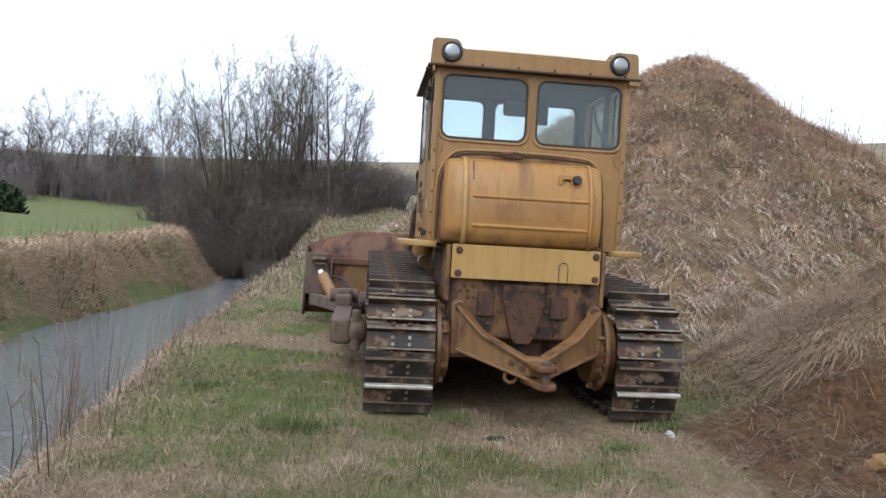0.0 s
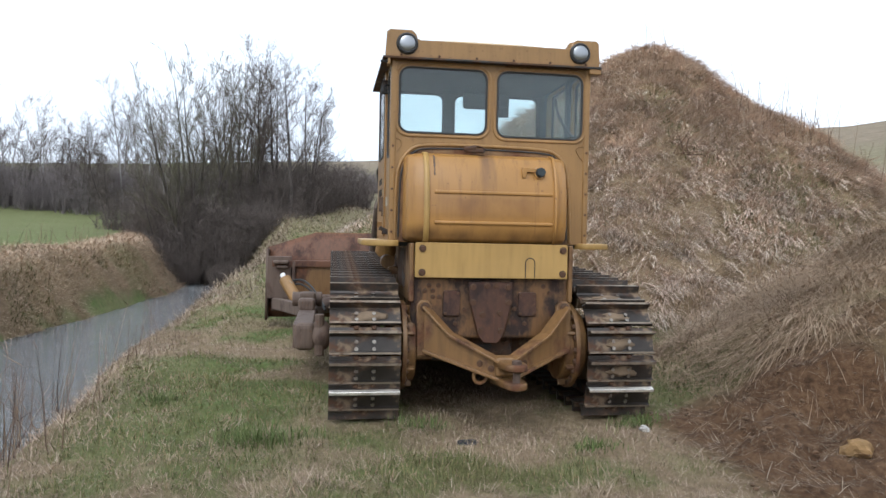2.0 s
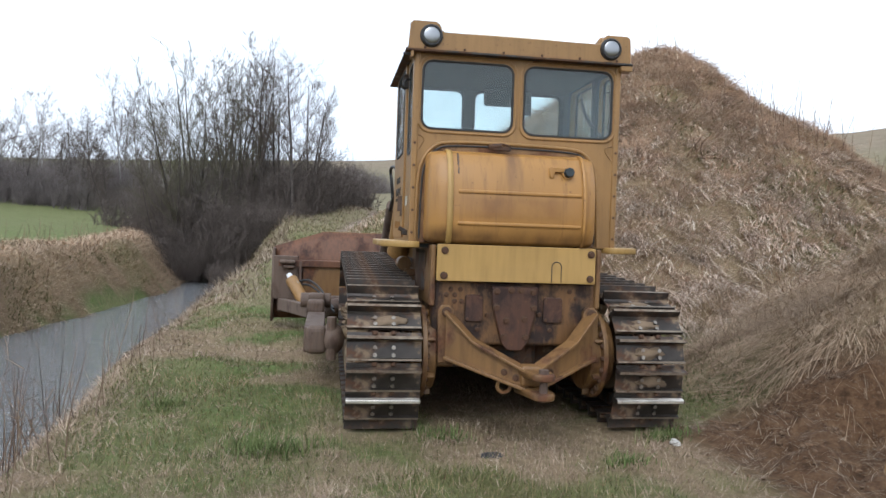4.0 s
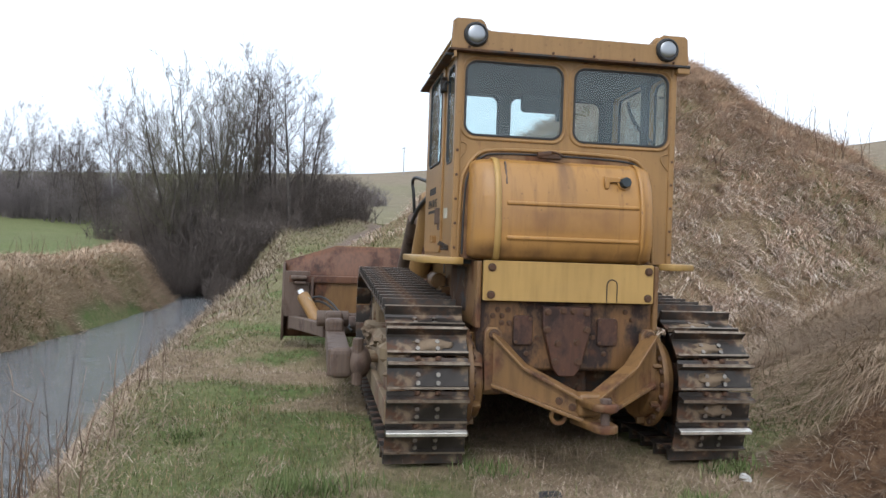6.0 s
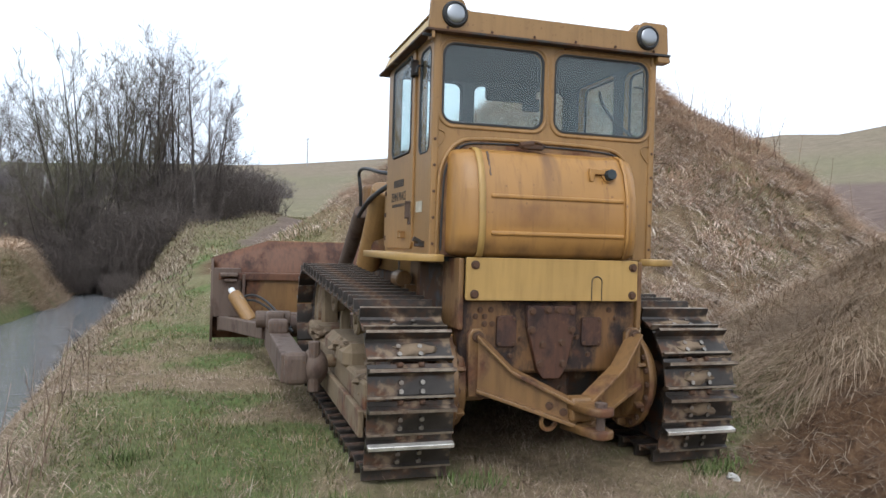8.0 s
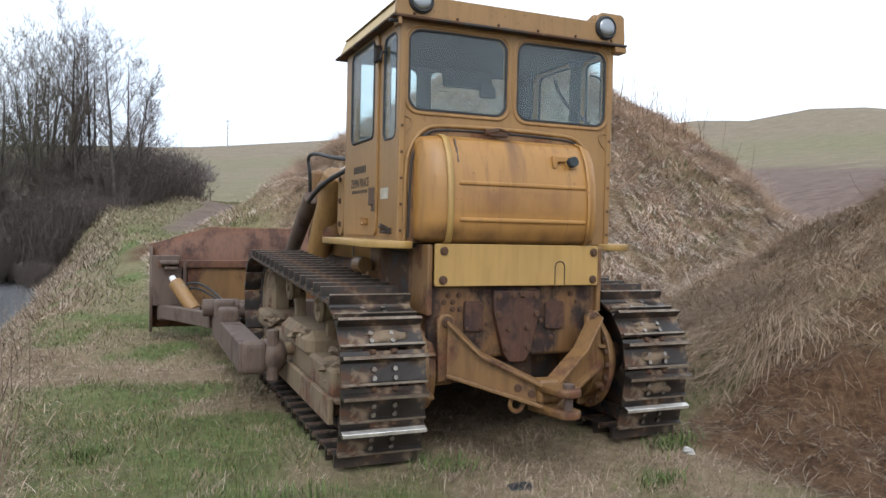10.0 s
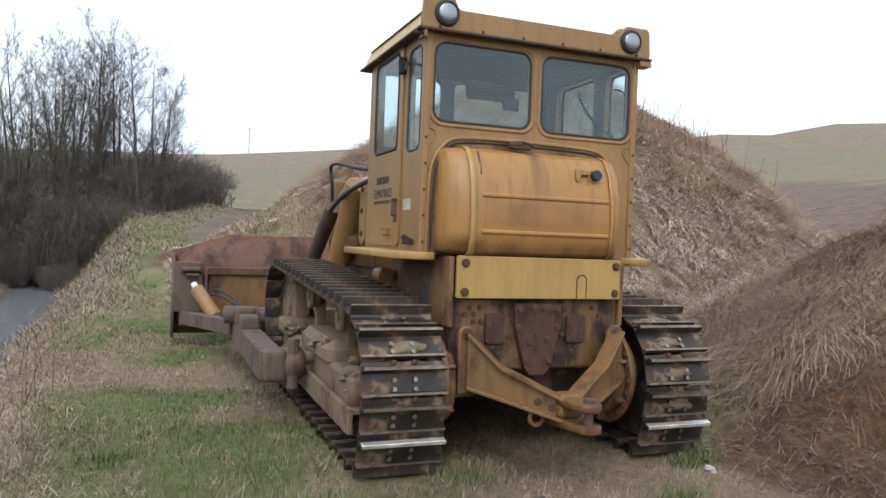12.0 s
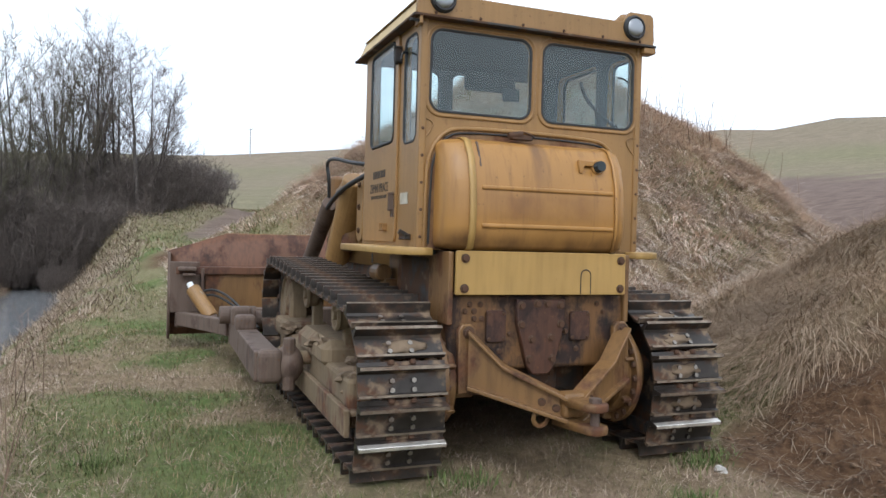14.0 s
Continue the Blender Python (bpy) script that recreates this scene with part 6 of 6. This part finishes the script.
for s in (-1, 1):
    lift = part("lift_cylinder", cyl((0.63 * s, 3.35, 1.66), (0.63 * s, 4.35, 1.06), 0.078, seg=24, w=0.01), M_arm_rust, dozer, "rust-brown hydraulic lift cylinder")
    part("rod", cyl((0.63 * s, 4.35, 1.06), (0.68 * s, 5.15, 0.60), 0.035, seg=16), M_bolt, lift)
    part("trunnion", box((0.46 * s - 0.02 if s > 0 else -0.60, 2.95, 1.20), (0.60 if s > 0 else -0.44, 3.30, 1.84), 0.05, 3, Matrix.Translation((0, 3.1, 1.5)) @ Matrix.Rotation(radians(-8), 4, "X") @ Matrix.Translation((0, -3.1, -1.5))), M_yellow_dirty, lift)
    sl = part("yoke_plate", plate(rrect(2.36, 1.30, 2.56, 1.88, 0.09), (), 0.05, 0.01, side(0.55 * s)), M_yellow, dozer, "yellow oblong bolted yoke plate")
    for z in (1.40, 1.60, 1.79):
        bolt(sl, 0.575 * s, 2.46, z, 1.0, 0, 90 * s)
    part("cylinder_sleeve", cyl((0.53 * s, 2.75, 1.86), (0.58 * s, 3.25, 1.12), 0.125, 0.115, 24, 0.02), M_yellow, lift)
    # pipes from the cab's front to the cylinder
    part("hydraulic_hose", tube([(0.62 * s, 1.72, 1.90), (0.66 * s, 2.3, 1.95), (0.68 * s, 3.05, 2.07), (0.68 * s, 3.35, 2.05), (0.66 * s, 3.30, 1.90), (0.64 * s, 3.38, 1.72)], 0.017, 8), M_rubber, lift, "black bent hydraulic hose")
    part("hydraulic_hose", tube([(0.64 * s, 1.72, 1.86), (0.67 * s, 2.5, 1.80), (0.67 * s, 3.2, 1.66), (0.66 * s, 3.5, 1.56)], 0.022, 8), M_rubber, lift)
    part("hose_fitting", box((0.60 * s - 0.03, 1.66, 1.84), (0.60 * s + 0.03, 1.82, 1.93), 0.012), M_chain, lift)

# -- push frame and blade --
blade_y = 5.22
frame_ob = part("push_frame", box((-1.35, 4.55, 0.30), (1.35, 4.78, 0.52), 0.02), M_arm_rust, dozer, "rust-brown push frame round the tracks")
for s in (-1, 1):
    A0 = Vector((1.43 * s, 1.70, 0.39))
    beam = part("push_beam", box((1.43 * s - 0.09, 1.70, 0.28), (1.43 * s + 0.09, 3.75, 0.50), 0.012), M_arm_rust, frame_ob)
    part("beam_joint", box((1.38 * s - 0.12, 1.62, 0.27), (1.38 * s + 0.06, 1.80, 0.52), 0.05, 3), M_arm_rust, beam)
    ball = bmesh.new()
    bmesh.ops.create_uvsphere(ball, u_segments=20, v_segments=12, radius=0.125)
    ball.transform(Matrix.Translation((1.27 * s, 1.72, 0.40)) @ Matrix.Diagonal((0.85, 1, 1.15, 1)))
    part("ball_joint", ball, M_arm_rust, beam, "rusty ball joint cap", True)
    part("joint_bolt", cyl((1.28 * s, 1.66, 0.22), (1.28 * s, 1.66, 0.60), 0.045, seg=10, w=0.01), M_arm_rust, beam)
    part("cross_pin", cyl((1.05 * s, 1.74, 0.44), (1.33 * s, 1.74, 0.44), 0.05, seg=14), M_frame, beam)
    for y, z, h in ((3.05, 0.50, 0.12), (3.42, 0.50, 0.16)):
        part("lug", box((1.43 * s - 0.10, y - 0.09, z - 0.02), (1.43 * s + 0.08, y + 0.09, z + h), 0.035, 3), M_arm_rust, beam)
    part("lug_pin", cyl((1.28 * s, 3.62, 0.56), (1.62 * s, 3.62, 0.56), 0.085, seg=20, w=0.012), M_arm_rust, beam)
    # angled strut from beam to blade end
    p, q = Vector((1.50 * s, 3.72, 0.42)), Vector((1.92 * s, 5.16, 0.36))
    ln = (q - p).length
    st = box((-0.05, 0, -0.075), (0.05, ln, 0.075), 0.01)
    st.transform(Matrix.Translation(p) @ (q - p).to_track_quat("Y", "Z").to_matrix().to_4x4())
    part("blade_strut", st, M_arm_rust, frame_ob)
    curve = part("curved_arm", tube([(1.43 * s, 3.70, 0.40), (1.42 * s, 4.2, 0.40), (1.15 * s, 4.62, 0.41), (0.9 * s, 4.66, 0.41)], 0.10, 12), M_arm_rust, frame_ob)


def blade_sheet():
    """Curved mouldboard with a top that rises from the ends to the middle."""
    bm = bmesh.new()
    xs = np.array([-2.06, -1.9, -1.75, -1.42, -0.7, 0, 0.7, 1.42, 1.75, 1.9, 2.06])
    tops = np.interp(np.abs(xs), [0, 1.42, 2.06], [1.315, 1.315, 1.10])
    rows = []
    for x, tp in zip(xs, tops):
        row = []
        for k in range(11):
            u = k / 10
            z = 0.16 + (tp - 0.16) * u
            y = blade_y + 0.10 + 0.17 * (2 * abs(u - 0.45)) ** 1.8
            row.append(bm.verts.new((x, y, z)))
        rows.append(row)
    for r0, r1 in zip(rows, rows[1:]):
        for i in range(10):
            bm.faces.new((r0[i], r1[i], r1[i + 1], r0[i + 1]))
    bmesh.ops.recalc_face_normals(bm, faces=bm.faces)
    bmesh.ops.solidify(bm, geom=bm.faces[:], thickness=0.03)
    return bm


blade = part("blade", blade_sheet(), M_blade_rust, dozer, "wide rust-streaked dozer blade with yellow ribbed back", True)
part("top_edge", tube([(-1.42, blade_y + 0.30, 1.315), (0, blade_y + 0.30, 1.318), (1.42, blade_y + 0.30, 1.315)], 0.028, 6), M_yellow_dirty, blade)
part("upper_rail", box((-1.98, blade_y - 0.02, 0.855), (1.98, blade_y + 0.13, 0.945), 0.012), M_blade_rust, blade)
part("lower_rail", box((-1.98, blade_y - 0.03, 0.25), (1.98, blade_y + 0.16, 0.42), 0.02), M_arm_rust, blade)
part("back_panel", box((-1.66, blade_y + 0.02, 0.40), (1.66, blade_y + 0.12, 0.87), 0.008), M_yellow_dirty, blade, "dirty yellow back panel")
for s in (-1, 1):
    sc = [(blade_y - 0.06, 0.13), (blade_y + 0.30, 0.13), (blade_y + 0.20, 0.40), (blade_y + 0.17, 0.7), (blade_y + 0.30, 1.10), (blade_y + 0.02, 1.10), (blade_y - 0.01, 0.62)]
    part("end_plate", plate(sc, (), 0.03, 0.004, side(2.05 * s)), M_arm_rust, blade)
    part("end_stiffener", box((1.88 * s - 0.16, blade_y - 0.015, 0.42), (1.88 * s + 0.16, blade_y + 0.06, 1.0), 0.01), M_arm_rust, blade)
    part("inner_rib", box((1.69 * s - 0.02, blade_y - 0.03, 0.40), (1.69 * s + 0.02, blade_y + 0.12, 0.93), 0.006), M_arm_rust, blade)
    part("mount_ear", box((1.86 * s - 0.10, blade_y - 0.13, 0.90), (1.86 * s + 0.10, blade_y + 0.02, 0.945), 0.015), M_arm_rust, blade)
    part("bolt_plate", box((1.84 * s - 0.07, blade_y - 0.11, 0.84), (1.84 * s + 0.07, blade_y, 0.875), 0.012), M_arm_rust, blade)
    tc = part("tilt_cylinder", cyl((1.80 * s, 5.06, 0.70), (1.60 * s, 4.80, 0.40), 0.080, seg=20, w=0.012), M_yellow, dozer, "short yellow tilt cylinder with white sleeve")
    part("sleeve", cyl((1.835 * s, 5.10, 0.76), (1.80 * s, 5.06, 0.695), 0.036, seg=16), M_white, tc)
    part("rod_eye", cyl((1.60 * s - 0.05, 4.79, 0.385), (1.60 * s + 0.05, 4.79, 0.385), 0.065, seg=16, w=0.008), M_arm_rust, tc)
    part("pipe_clip", tube([(1.78 * s, 4.99, 0.72), (1.70 * s, 4.93, 0.66), (1.68 * s, 4.93, 0.62), (1.74 * s, 4.95, 0.60)], 0.009, 6), M_bolt, tc)
    part("hose", tube([(1.72 * s, 5.0, 0.66), (1.62 * s, 5.0, 0.72), (1.45 * s, 4.7, 0.66), (1.32 * s, 4.2, 0.52), (1.25 * s, 3.8, 0.45)], 0.014, 8), M_rubber, tc)
    part("hose", tube([(1.70 * s, 5.0, 0.62), (1.60 * s, 5.0, 0.66), (1.42 * s, 4.6, 0.58), (1.30 * s, 4.1, 0.47), (1.24 * s, 3.7, 0.42)], 0.014, 8), M_rubber, tc)
    # lift ears in the middle of the blade
    part("lift_ear", box((0.68 * s - 0.05, blade_y - 0.12, 0.45), (0.68 * s + 0.05, blade_y + 0.06, 0.72), 0.03, 3), M_arm_rust, blade)

# -- lettering on the cab door --
def text_mesh(body, size):
    cu = bpy.data.curves.new("tmp", "FONT")
    cu.body, cu.size, cu.align_x, cu.extrude = body, size, "CENTER", 0.0008
    ob = bpy.data.objects.new("tmp", cu)
    me = bpy.data.meshes.new_from_object(ob)
    bm = bmesh.new()
    bm.from_mesh(me)
    bpy.data.objects.remove(ob)
    bpy.data.curves.remove(cu)
    bpy.data.meshes.remove(me)
    return bm


LEFT_SIDE = Matrix(((0, 0, -1, 0), (-1, 0, 0, 0), (0, 1, 0, 0), (0, 0, 0, 1)))
bm = text_mesh("ZEMNI PRACE", 0.088)
bm.transform(Matrix.Translation((CX0 - 0.0172, 1.16, 1.655)) @ LEFT_SIDE @ Matrix.Diagonal((0.80, 1, 1, 1)))
part("door_lettering", bm, M_letters, cab, "dark painted lettering on the door")
rs = random.Random(9)
for z, h, n, w in ((1.752, 0.05, 8, 0.022), (1.612, 0.022, 12, 0.016)):
    for k in range(n):
        y = 1.16 + (n / 2 - 0.5 - k) * (w + 0.016)
        part("lettering_bar", box((CX0 - 0.019, y - w / 2, z), (CX0 - 0.0165, y + w / 2, z + h), 0), M_letters, cab)
part("sticker", box((CX0 - 0.004, 0.57, 1.56), (CX0 - 0.001, 0.72, 1.63), 0), M_sticker, cab, "pale faded sticker")
